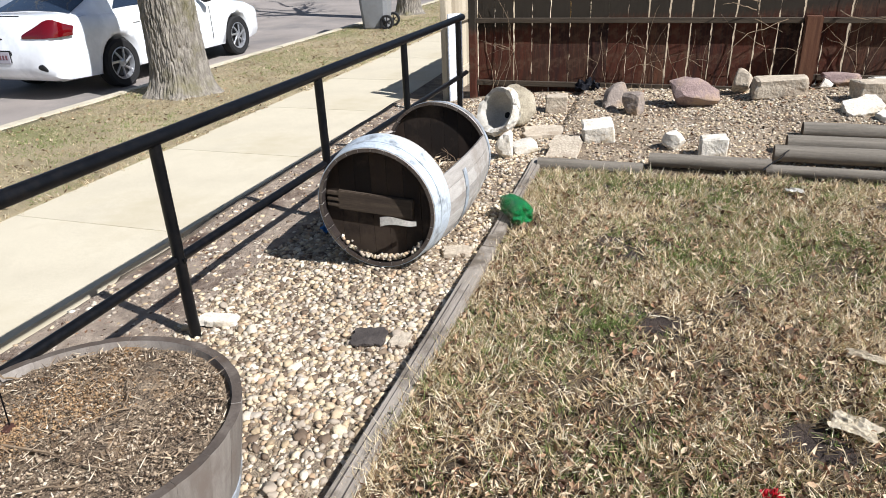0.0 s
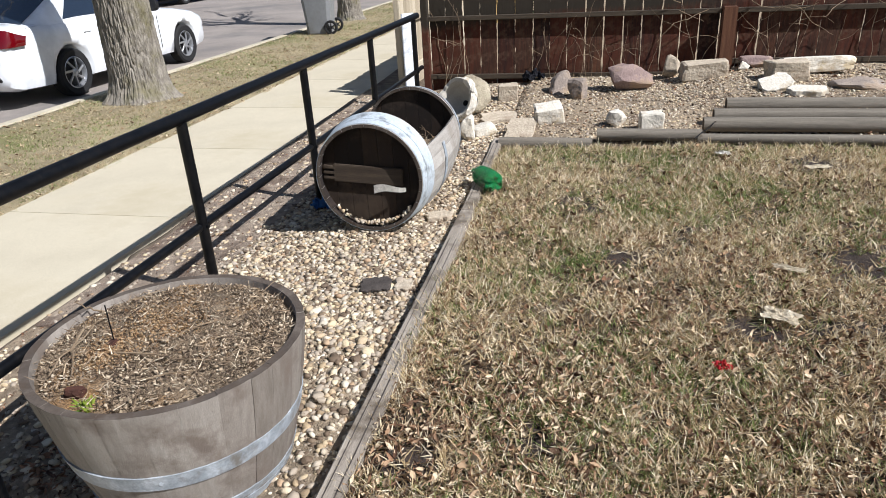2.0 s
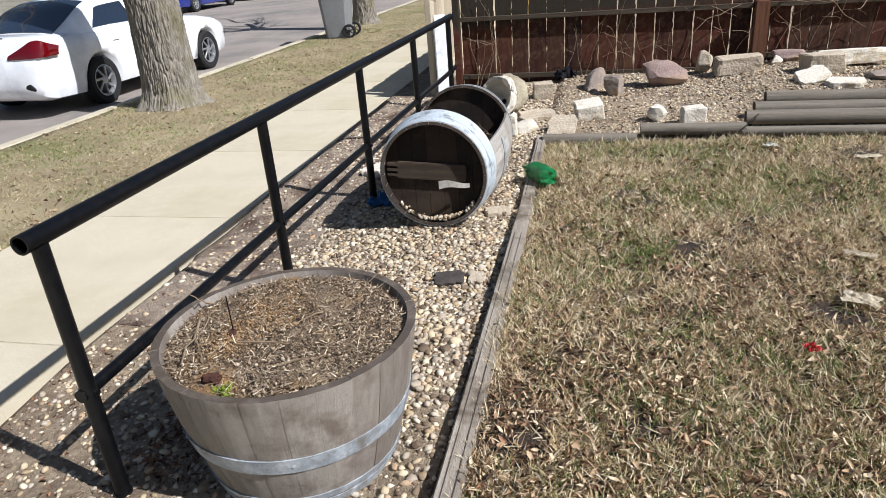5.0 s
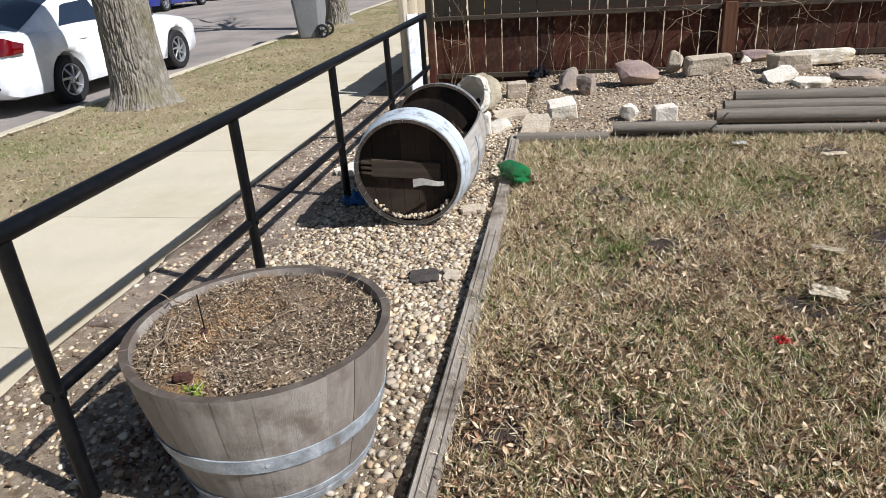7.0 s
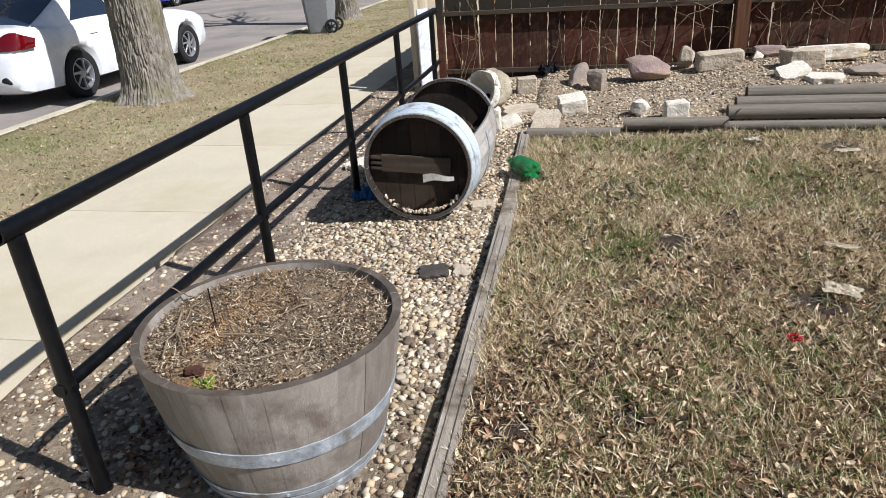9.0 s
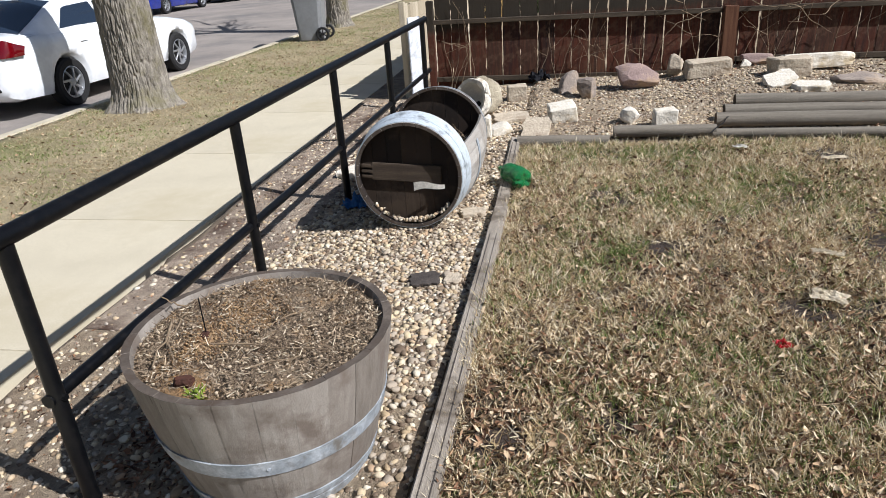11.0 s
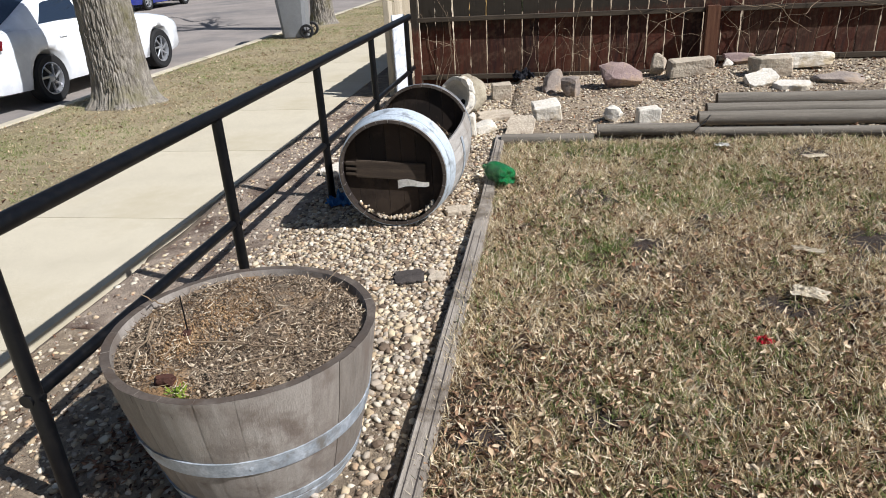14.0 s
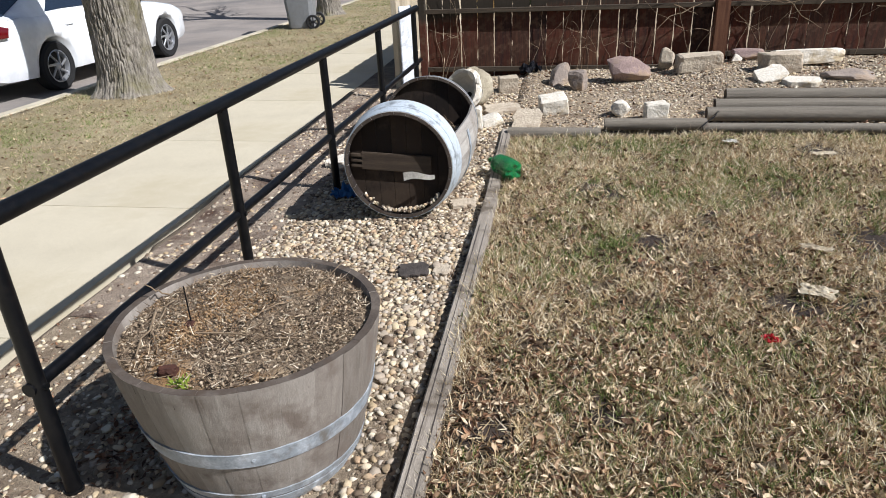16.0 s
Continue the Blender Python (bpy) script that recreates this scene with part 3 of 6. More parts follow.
M_potsoil = surface("pot_soil", st((92, 79, 65), (138, 120, 98), (176, 158, 132)), 9, 0.95, 0.9, 120, stain=lin(160, 124, 82), stain_scale=4, dist=0.03)
PLANT_X, PLANT_Y, PLANT_Z, PLANT_H, PLANT_R = -1.349, 1.015, -0.105, 0.513, 0.416
planter = barrel_half(PLANT_X, PLANT_Y, PLANT_Z, 0.300, PLANT_R, PLANT_H, 0.0)


# ---- barrel lying on its side ----
def lying_barrel(x, y, z, length, r_end, r_mid, cut0, cut1, yaw):
    """A whole barrel on its side, its upper half cut away between cut0 and cut1; its axis along +y."""
    ob = thing("wine_barrel", pose(x, y, z, 0, 0, yaw), "grey oak barrel lying on its side, its top cut open", "barrel")
    def rad(v):
        s = 2 * v / length - 1
        return r_mid - (r_mid - r_end) * s * s
    n = 28
    rng = random.Random(9)
    th = 0.018
    for k in range(n):
        a0, a1 = 2 * math.pi * k / n + 0.004, 2 * math.pi * (k + 1) / n - 0.004
        mid = (a0 + a1) / 2
        open_top = math.sin(mid) > 0.36
        spans = [(0, cut0), (cut1, length)] if open_top else [(0, length)]
        for v0, v1 in spans:
            bm = bmesh.new()
            rows = []
            steps = 10 if v1 - v0 > 0.5 else 4
            for i in range(steps + 1):
                v = v0 + (v1 - v0) * i / steps
                ring = []
                for side in (0, 1):
                    rr = rad(v) - (th if side else 0)
                    for s in range(3):
                        u = a0 + (a1 - a0) * (s if side == 0 else 2 - s) / 2
                        ring.append(bm.verts.new((rr * math.cos(u), v, rr * math.sin(u))))
                rows.append(ring)
            for p, q in zip(rows, rows[1:]):
                for s in range(6):
                    f = bm.faces.new((p[s], q[s], q[(s + 1) % 6], p[(s + 1) % 6]))
                    f.material_index = 1 if s in (3, 4) else 0
            bm.faces.new(rows[0]).material_index = 2
            bm.faces.new(rows[-1][::-1])
            bmesh.ops.recalc_face_normals(bm, faces=bm.faces)
            o = part("stave", bm, M_stave_y, ob, smooth=True)
            o.data.materials.append(M_inner)
            o.data.materials.append(M_rim)
    def hoop(v0, v1, mt, label, a0=0.0, a1=2 * math.pi):
        bm = lathe_bm([(rad(v0) + 0.001, v0), (rad(v0) + 0.0045, v0), (rad((v0 + v1) / 2) + 0.0045, (v0 + v1) / 2), (rad(v1) + 0.0045, v1), (rad(v1) + 0.001, v1), (rad((v0 + v1) / 2) + 0.001, (v0 + v1) / 2)], 72, a0, a1)
        bmesh.ops.transform(bm, matrix=Matrix(((1, 0, 0, 0), (0, 0, 1, 0), (0, 1, 0, 0), (0, 0, 0, 1))), verts=bm.verts)
        bmesh.ops.recalc_face_normals(bm, faces=bm.faces)
        return part("hoop", bm, mt, ob, label, smooth=True)
    hoop(0.004, 0.06, M_hoop_pale, "bluish white oxidised steel hoop")
    hoop(0.064, 0.155, M_hoop_pale, "bluish white oxidised steel hoop")
    hoop(length - 0.06, length - 0.004, M_hoop, "dull steel hoop")
    hoop(0.36, 0.40, M_hoop, "steel hoop cut off at the opening", math.pi * 0.90, math.pi * 2.10)
    for v, nm in ((0.075, "front"), (length - 0.05, "back")):
        rr = rad(v) - th
        bands = 7
        for i in range(bands):
            x0, x1 = -rr + 2 * rr * i / bands + 0.001, -rr + 2 * rr * (i + 1) / bands - 0.001
            bm = bmesh.new()
            cols = []
            for s in range(7):
                xx = x0 + (x1 - x0) * s / 6
                zz = math.sqrt(max(0.0, (rr + 0.004) ** 2 - xx * xx))
                cols.append([bm.verts.new((xx, v + dy, sg * zz)) for dy in (-0.011, 0.011) for sg in (-1, 1)])
            for p, q in zip(cols, cols[1:]):
                for a, b in ((0, 1), (1, 3), (3, 2), (2, 0)):
                    bm.faces.new((p[a], q[a], q[b], p[b]))
            bm.faces.new((cols[0][0], cols[0][1], cols[0][3], cols[0][2]))
            bm.faces.new((cols[-1][2], cols[-1][3], cols[-1][1], cols[-1][0]))
            bmesh.ops.recalc_face_normals(bm, faces=bm.faces)
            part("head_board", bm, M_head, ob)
    # brace across the front head, and a curled strip of white paper on it
    br = part("brace", box_bm(0.40, 0.02, 0.10, 0.004, base=False), M_brace, ob, "bare plank nailed across the head", m=pose(-0.02, 0.053, 0.005, 0, 3, 0))
    for dx, dz in ((-0.245, 0.03), (-0.245, 0.0), (-0.245, -0.03)):
        part("peg", box_bm(0.07, 0.022, 0.018, 0.003, base=False), M_brace, br, m=pose(dx + 0.02, 0.0, dz))
    bm = bmesh.new()
    va = []
    for i in range(9):
        f = i / 8
        va.append([bm.verts.new((0.04 + 0.16 * f, -0.040 + 0.065 * f - 0.012 * math.sin(f * 3.1), -0.045 - 0.01 * f + s * (0.024 - 0.012 * f) + 0.01 * math.sin(f * 5))) for s in (-1, 1)])
    for p, q in zip(va, va[1:]):
        bm.faces.new((p[0], q[0], q[1], p[1]))
    bmesh.ops.solidify(bm, geom=bm.faces[:], thickness=0.002)
    part("paper_strip", bm, M_paper, ob, "torn curled white paper strip")
    return ob


M_brace = surface("brace_wood", st((50, 41, 32), (68, 57, 46), (86, 74, 60)), 5, 0.85, 0.3, 70, stretch=(0.7, 9, 9))
M_paper = surface("paper", st((206, 202, 192), (226, 222, 214), (236, 233, 226)), 20, 0.8, 0.15, 80, through_light=0.2)
wine_barrel = lying_barrel(-1.292, 2.785, 0.318, 0.985, 0.303, 0.350, 0.17, 0.90, -0.6)


# ---- fence ----
FENCE_Y, FENCE_TOP = 6.85, 0.95
fence = thing("picket_fence", pose(0, FENCE_Y, 0), "low brown wooden board fence with peeling stain and gaps", "fence")
rng = random.Random(21)
xb = -1.91
while xb < 5.6:
    w = 0.1745 + rng.uniform(-0.008, 0.008)
    top = FENCE_TOP + rng.uniform(-0.012, 0.012)
    g = float(height(xb, FENCE_Y)) - 0.02
    bm = box_bm(w, 0.02, top - g, 0.0, 1)
    bmesh.ops.subdivide_edges(bm, edges=[e for e in bm.edges if abs(e.verts[0].co.z - e.verts[1].co.z) > 0.3], cuts=22)
    for v in bm.verts:
        v.co.x += 0.008 * noise.noise(Vector((v.co.x * 40 + xb * 9, xb * 3, v.co.z * 17))) + 0.004 * noise.noise(Vector((v.co.x * 40, xb * 5, v.co.z * 50)))
    part("board", bm, M_fence, fence, m=pose(xb + w / 2, 0.012 + rng.uniform(-0.004, 0.004), g, 0, rng.uniform(-0.45, 0.45), 0))
    xb += w + rng.choice((0.004, 0.007, 0.009, 0.012, 0.014))
for x0, x1 in ((-2.0, 1.02), (1.04, 5.6)):
    part("rail", box_bm(x1 - x0, 0.058, 0.045, 0.004), M_fence_grey, fence, m=pose((x0 + x1) / 2, -0.028, 0.705))
    part("rail", box_bm(x1 - x0, 0.042, 0.05, 0.004), M_fence_grey, fence, m=pose((x0 + x1) / 2, -0.02, 0.095 if x0 < 0 else 0.22))
for x, w in ((1.09, 0.13), (3.6, 0.13)):
    part("post", box_bm(w, 0.09, 0.72 + 0.05, 0.006), M_fence_post, fence, m=pose(x, -0.088, 0.0))
part("end_post", box_bm(0.07, 0.09, 1.0, 0.006), M_fence, fence, m=pose(-1.955, -0.03, -0.05))
part("white_board", box_bm(0.16, 0.022, 0.86, 0.004), M_whiteboard, fence, "white painted board", m=pose(-2.13, -0.085, -0.06, 0, 0, 48))

side_fence = thing("side_fence", pose(-2.27, 0, 0), "tan weathered picket fence along the sidewalk", "fence")
part("corner_post", box_bm(0.06, 0.09, 1.05, 0.006), M_picket, side_fence, m=pose(0, FENCE_Y + 0.02, -0.1))
yb = FENCE_Y + 0.12
while yb < 15.5:
    part("picket", box_bm(0.02, 0.125, 0.99 + rng.uniform(-0.02, 0.02), 0.003, 1), M_picket, side_fence, m=pose(0, yb + 0.06, -0.08))
    yb += 0.128
for z in (0.1, 0.66):
    part("rail", box_bm(0.04, 8.6, 0.08, 0.004), M_picket, side_fence, m=pose(0.034, FENCE_Y + 4.4, z))


# ---- stones ----
def stone(x, y, s, mat, label, seed, rot=(0, 0, 0), sink=0.0, rough=0.16, facet=0.6, name="stone", slab=False):
    s = tuple(0.9 * v for v in s)
    bm = slab_bm(*s, seed) if slab else block_bm(*s, seed) if facet > 0.85 else rock_bm(*s, seed, rough, facet=facet)
    z = float(height(x, y)) - sink
    ob = part(name, bm, mat, None, m=pose(x, y, z, *rot), smooth=False)
    return tagged(ob, label, "stone", "loose stones")


STONES = (
    (-0.97, 6.05, (0.20, 0.17, 0.17), M_stone_b, "small squared buff limestone block by the fence", 3, (0, 0, 10), 0.0, 0.9, False),
    (-0.95, 5.45, (0.42, 0.34, 0.035), M_stone_b, "flat buff flagstone lying in the gravel", 4, (0, 0, 20), 0.0, 0.5, True),
    (-1.00, 4.92, (0.22, 0.13, 0.11), M_stone_w, "broken white limestone wedge beside the barrel", 5, (0, -14, 35), 0.0, 0.5, False),
    (-1.13, 4.72, (0.13, 0.16, 0.20), M_stone_w, "upright white limestone chip beside the barrel", 6, (0, 8, 10), 0.0, 0.6, False),
    (-0.71, 4.92, (0.27, 0.28, 0.05), M_stone_b, "buff stone slab leaning on the round timber", 7, (33, 0, -4), -0.015, 0.5, True),
    (-0.49, 5.22, (0.25, 0.20, 0.17), M_stone_w, "white limestone block lying in the gravel", 8, (8, -6, 14), 0.0, 0.95, False),
    (-0.46, 6.08, (0.25, 0.16, 0.18), M_stone_g, "grey angular fieldstone near the fence", 9, (0, -16, 30), 0.0, 0.7, False),
    (-0.29, 5.90, (0.20, 0.17, 0.18), M_stone_g, "rough brownish grey rock near the fence", 10, (0, 0, -15), 0.0, 0.7, False),
    (0.17, 6.18, (0.42, 0.26, 0.23), M_stone_p, "large purplish pink granite boulder on the gravel", 12, (0, -8, 12), 0.0, 0.85, False),
    (0.58, 6.62, (0.17, 0.15, 0.19), M_stone_b, "small rounded buff stone by the fence", 13, (0, 0, 0), 0.0, 0.4, False),
    (0.88, 6.42, (0.46, 0.24, 0.18), M_stone_b, "long squared buff limestone block by the fence", 14, (0, -3, 8), 0.0, 0.95, False),
    (0.06, 5.08, (0.16, 0.13, 0.12), M_stone_w, "small rounded pale stone on the gravel", 15, (0, 0, 30), 0.0, 0.4, False),
    (0.31, 4.93, (0.19, 0.15, 0.18), M_stone_w, "white squared limestone block behind the timber", 16, (0, 0, 8), 0.0, 0.95, False),
    (1.52, 6.12, (0.36, 0.24, 0.19), M_stone_b, "layered buff stone on the gravel", 17, (0, 0, 5), 0.0, 0.9, False),
    (1.82, 6.42, (0.60, 0.30, 0.15), M_stone_w, "long pale stone slab resting against its neighbour", 18, (0, -3, -4), -0.02, 0.55, False),
    (1.38, 5.85, (0.30, 0.22, 0.06), M_stone_w, "tilted white stone slab behind the timbers", 19, (26, -12, 15), -0.01, 0.5, True),
    (1.60, 5.70, (0.32, 0.20, 0.05), M_stone_w, "flat white stone slab behind the timbers", 20, (6, 0, -8), 0.0, 0.5, True),
    (2.05, 5.92, (0.40, 0.28, 0.13), M_stone_g, "low grey rock half buried in gravel", 22, (0, 0, 0), 0.07, 0.4, False),
    (1.38, 6.70, (0.34, 0.18, 0.10), M_stone_p, "flat brownish stone at the foot of the fence", 23, (0, 0, 0), 0.0, 0.6, False),
    (1.22, 6.60, (0.10, 0.05, 0.08), M_stone_w, "small white stone chip", 24, (0, 30, 0), 0.0, 0.6, False),
    (-1.10, 2.215, (0.16, 0.15, 0.012), M_stone_k, "dark flat slate lying in the pebbles", 25, (0, 0, 15), -0.017, 0.5, True),
    (-0.96, 2.23, (0.09, 0.12, 0.016), M_stone_b, "brown flat stone at the edging timber", 26, (0, 0, 0), -0.01, 0.5, True),
    (-0.985, 3.10, (0.17, 0.12, 0.028), M_stone_b, "tan flat stone beside the barrel", 27, (0, 0, 20), -0.01, 0.5, True),
    (-1.86, 2.22, (0.22, 0.09, 0.03), M_stone_w, "flat white stone behind the planter", 28, (0, 0, 10), -0.012, 0.5, True),
    (-2.05, 4.05, (0.30, 0.16, 0.05), M_stone_w, "flat pale stone beside the rail", 29, (0, 0, 60), -0.01, 0.5, True),
    (-2.0, 4.6, (0.26, 0.2, 0.05), M_stone_g, "flat grey stone beside the rail", 30, (0, 0, 20), -0.01, 0.5, True),
)
for x, y, s, mt, lb, seed, rot, sink, facet, slab in STONES:
    stone(x, y, s, mt, lb, seed, rot, sink, facet=facet, slab=slab)


# ---- broken concrete bird bath lying on its side ----
def bird_bath(x, y, z):
    ob = thing("broken_bird_bath", pose(x, y, z), "broken cast concrete bird bath lying on its side in the gravel", "bird bath")
    def chip(bm, amount, seed):
        for v in bm.verts:
            d = Vector((v.co.x, v.co.y, v.co.z * 0.5))
            v.co += d.normalized() * (amount * noise.noise(v.co * 8 + Vector((seed, 0, 0))) + amount * 0.5 * noise.noise(v.co * 30))
    def facing(d, p):
        return Matrix.Translation(p) @ Vector(d).to_track_quat("Z", "Y").to_matrix().to_4x4()
    foot = lathe_bm([(0.01, 0.0), (0.10, 0.0), (0.16, 0.0), (0.195, 0.015), (0.21, 0.05), (0.20, 0.085), (0.16, 0.105), (0.10, 0.11), (0.01, 0.11)], 72)
    chip(foot, 0.03, 2)
    part("foot", foot, M_cast, ob, "round rough pebbled foot standing on edge", m=facing((0.30, -0.92, 0.22), (-0.03, 0.52, 0.195)) @ Matrix.Scale(0.84, 4), smooth=True)
    bowl = lathe_bm([(0.030, 0.0), (0.085, 0.0), (0.125, 0.05), (0.175, 0.11), (0.215, 0.19), (0.235, 0.225), (0.222, 0.245), (0.190, 0.235), (0.165, 0.195), (0.135, 0.125), (0.095, 0.075), (0.030, 0.055)], 72)
    for v in bowl.verts:
        u = math.atan2(v.co.y, v.co.x)
        cut = 0.10 * max(0.0, noise.noise(Vector((math.cos(u) * 1.6, math.sin(u) * 1.6, 4))) + 0.15) + 0.02 * noise.noise(Vector((math.cos(u) * 4, math.sin(u) * 4, 3)))
        v.co.z -= cut * max(0.0, v.co.z - 0.09) / 0.13
    chip(bowl, 0.012, 5)
    stem = part("bowl", bowl, M_cast_smooth, ob, "hollow flared concrete bowl with a drain hole", m=facing((-0.42, -0.78, 0.42), (-0.02, 0.33, 0.155)) @ Matrix.Scale(0.84, 4), smooth=True)
    part("drain_hole", rod_bm((0, 0, 0.05), (0, 0, 0.062), 0.03, 16), M_dark, stem)
    rim = lathe_bm([(0.150, 0.15), (0.205, 0.12), (0.238, 0.175), (0.245, 0.225), (0.215, 0.252), (0.175, 0.225)], 60, -0.55 * math.pi, 0.42 * math.pi)
    bmesh.ops.subdivide_edges(rim, edges=rim.edges[:], cuts=2, use_grid_fill=True)
    chip(rim, 0.02, 8)
    part("broken_rim", rim, M_stone_w, stem, "jagged white broken rim")
    return ob


M_dark = surface("dark_void", st((12, 11, 10), (22, 20, 18)), 10, 0.9, 0.0)
bird_bath(-1.22, 5.10, float(height(-1.2, 5.2)) - 0.005)


# ---- street tree ----
M_bark = surface("bark", st((96, 90, 82), (140, 133, 122), (178, 171, 158)), 9, 0.95, 0.9, 60, stretch=(3, 3, 0.6), stain=lin(118, 112, 84), stain_scale=2.5, dist=0.015)


def street_tree(x, y, z, label, seed=0):
    ob = thing("street_tree", pose(x, y, z), label, "tree", "street trees")
    segs, zs = 300, np.concatenate([np.linspace(-0.06, 1.5, 130), np.linspace(1.6, 4.6, 26)])
    V = np.zeros((len(zs), segs, 3))
    for i, h in enumerate(zs):
        r0 = 0.305 - 0.006 * h + 0.05 * math.exp(-max(h, 0) / 0.45) + 0.075 * math.exp(-max(h, 0) / 0.10)
        lean = Vector((-0.02 * h, 0.01 * h, 0))
        for k in range(segs):
            u = 2 * math.pi * k / segs
            c, s = math.cos(u), math.sin(u)
            warp = noise.noise(Vector((c * 3, s * 3, h * 3.2))) * 0.8
            ridge = min(abs(noise.noise(Vector((c * 11 + warp, s * 11 - warp, h * 2.6 + seed)))), 0.6 * abs(noise.noise(Vector((c * 18 - warp, s * 18, h * 4.2)))) + 0.10)
            fine = noise.noise(Vector((c * 17, s * 17, h * 9)))
            root = 0.10 * math.exp(-max(h, 0) / 0.14) * max(0.0, math.sin(u * 5 + 0.7) * 0.6 + 0.4 * noise.noise(Vector((c * 2, s * 2, 3))))
            rr = r0 + root - 0.034 * max(0.0, 1 - ridge * 4.6) + 0.007 * fine + 0.012 * noise.noise(Vector((c * 1.5, s * 1.5, h * 0.7)))
            V[i, k] = (lean.x + rr * c, lean.y + rr * s, h)
    n = len(zs)
    i = np.arange(n - 1)[:, None] * segs
    k = np.arange(segs)[None]
    F = np.stack([i + k, i + (k + 1) % segs, i + segs + (k + 1) % segs, i + segs + k], -1).reshape(-1, 4)
    o = new("trunk", grid_np((V.reshape(-1, 3), F), M_bark, "trunk", True))
    o.parent = ob
    rng = random.Random(5)
    bm = bmesh.new()
    def limb(p, d, length, r, depth):
        q = p
        steps = 4
        prev = None
        for i in range(steps + 1):
            t = d.to_track_quat("Z", "Y").to_matrix()
            rr = r * (1 - 0.45 * i / steps)
            ring = [bm.verts.new(q + t @ Vector((math.cos(a), math.sin(a), 0)) * rr) for a in (0, 1.26, 2.51, 3.77, 5.03)]
            if prev:
                for j in range(5):
                    bm.faces.new((prev[j], prev[(j + 1) % 5], ring[(j + 1) % 5], ring[j]))
            prev = ring
            q = q + d * length / steps
            d = (d + Vector((rng.gauss(0, 0.12), rng.gauss(0, 0.12), rng.gauss(0.03, 0.08)))).normalized()
            if depth and i >= 1 and rng.random() < 0.75:
                side = (d + Vector((rng.gauss(0, 0.6), rng.gauss(0, 0.6), rng.gauss(0.1, 0.3)))).normalized()
                limb(q, side, length * rng.uniform(0.5, 0.75), rr * 0.6, depth - 1)
        if depth:
            limb(q, d, length * 0.7, r * 0.5, depth - 1)
    for a in range(5):
        u = a * 1.257 + 0.3
        limb(Vector((-0.09 + 0.05 * math.cos(u), 0.045 + 0.05 * math.sin(u), 4.3)), Vector((math.cos(u) * 0.7, math.sin(u) * 0.7, 0.9)).normalized(), 2.3, 0.13, 3)
    part("branches", bm, M_bark, ob, "bare leafless limbs and twigs", smooth=True)
    return ob


tree = street_tree(-5.60, 6.85, -0.105, "stout street tree with deeply furrowed grey bark")
tagged(copy_thing(tree, pose(-5.99, 15.5, -0.105, 0, 0, 130) @ Matrix.Scale(0.82, 4)), "street tree with furrowed bark behind the grey cart")
tagged(copy_thing(tree, pose(-19.3, 16.6, -0.09, 0, 0, 70)), "street tree on the far verge beyond the parked cars")
tagged(copy_thing(tree, pose(-5.7, 30.0, -0.105, 0, 0, 200)), "distant street tree on the near verge")


# ---- parked cars ----
def paint(name, cols, rough=0.25):
    return surface(name, st(*cols), 3, rough, 0.0, 2.5, coat=0.8, spec=0.5, rough_var=0.04, stain=lin(*[int(c * 0.93) for c in cols[0]]), stain_scale=2)


M_white_paint = paint("white_car_paint", ((230, 233, 237), (236, 239, 242), (240, 242, 245)))
M_silver_paint = paint("silver_car_paint", ((122, 131, 144), (132, 141, 154), (140, 149, 162)))
M_blue_paint = paint("blue_car_paint", ((16, 34, 112), (20, 42, 134), (24, 48, 148)))
M_grey_paint = paint("grey_car_paint", ((58, 62, 70), (66, 70, 78), (72, 76, 84)))
M_car_glass = plain_glass("car_glass", lin(34, 44, 58), 0.04)
M_tyre = surface("tyre", st((20, 20, 21), (30, 30, 31), (38, 37, 36)), 20, 0.85, 0.2, 120)
M_alloy = surface("alloy", st((168, 170, 174), (188, 190, 194), (204, 206, 210)), 10, 0.3, 0.05, 90, metal=0.7)
M_red_lens = plain_glass("red_lens", lin(92, 5, 13), 0.08)
M_dark_plastic = surface("dark_plastic", st((18, 18, 20), (28, 28, 30)), 20, 0.6, 0.1, 120)
M_plate = surface("plate", st((150, 150, 160), (176, 172, 180)), 20, 0.5, 0.0)
M_bar = surface("plate_bars", st((96, 60, 70), (120, 80, 88)), 20, 0.6, 0.0)


def sample(keys, y):
    """Smoothly read a table of (y, value, value, ...) at y."""
    for a, b in zip(keys, keys[1:]):
        if a[0] <= y <= b[0]:
            t = (y - a[0]) / (b[0] - a[0])
            return [p + (q - p) * t for p, q in zip(a[1:], b[1:])]
    return list(keys[0][1:] if y < keys[0][0] else keys[-1][1:])


BODY = ((-1.09, 0.50, 0.42, 0.54), (-1.075, 0.62, 0.36, 0.66), (-1.03, 0.74, 0.30, 0.80), (-0.96, 0.80, 0.25, 0.965), (-0.85, 0.825, 0.22, 0.995), (-0.4, 0.86, 0.20, 1.0), (0.1, 0.872, 0.20, 0.985),
        (1.4, 0.875, 0.20, 0.945), (2.2, 0.87, 0.20, 0.95), (2.7, 0.86, 0.20, 0.90), (3.2, 0.83, 0.21, 0.82), (3.5, 0.76, 0.24, 0.73), (3.66, 0.64, 0.30, 0.64), (3.72, 0.45, 0.34, 0.56))
ROOF = ((-0.62, 0.70, 0.98), (-0.2, 0.69, 1.14), (0.15, 0.66, 1.29), (0.42, 0.62, 1.37), (0.9, 0.60, 1.40), (1.35, 0.60, 1.39), (1.65, 0.62, 1.32), (2.05, 0.68, 1.14), (2.42, 0.74, 0.95))


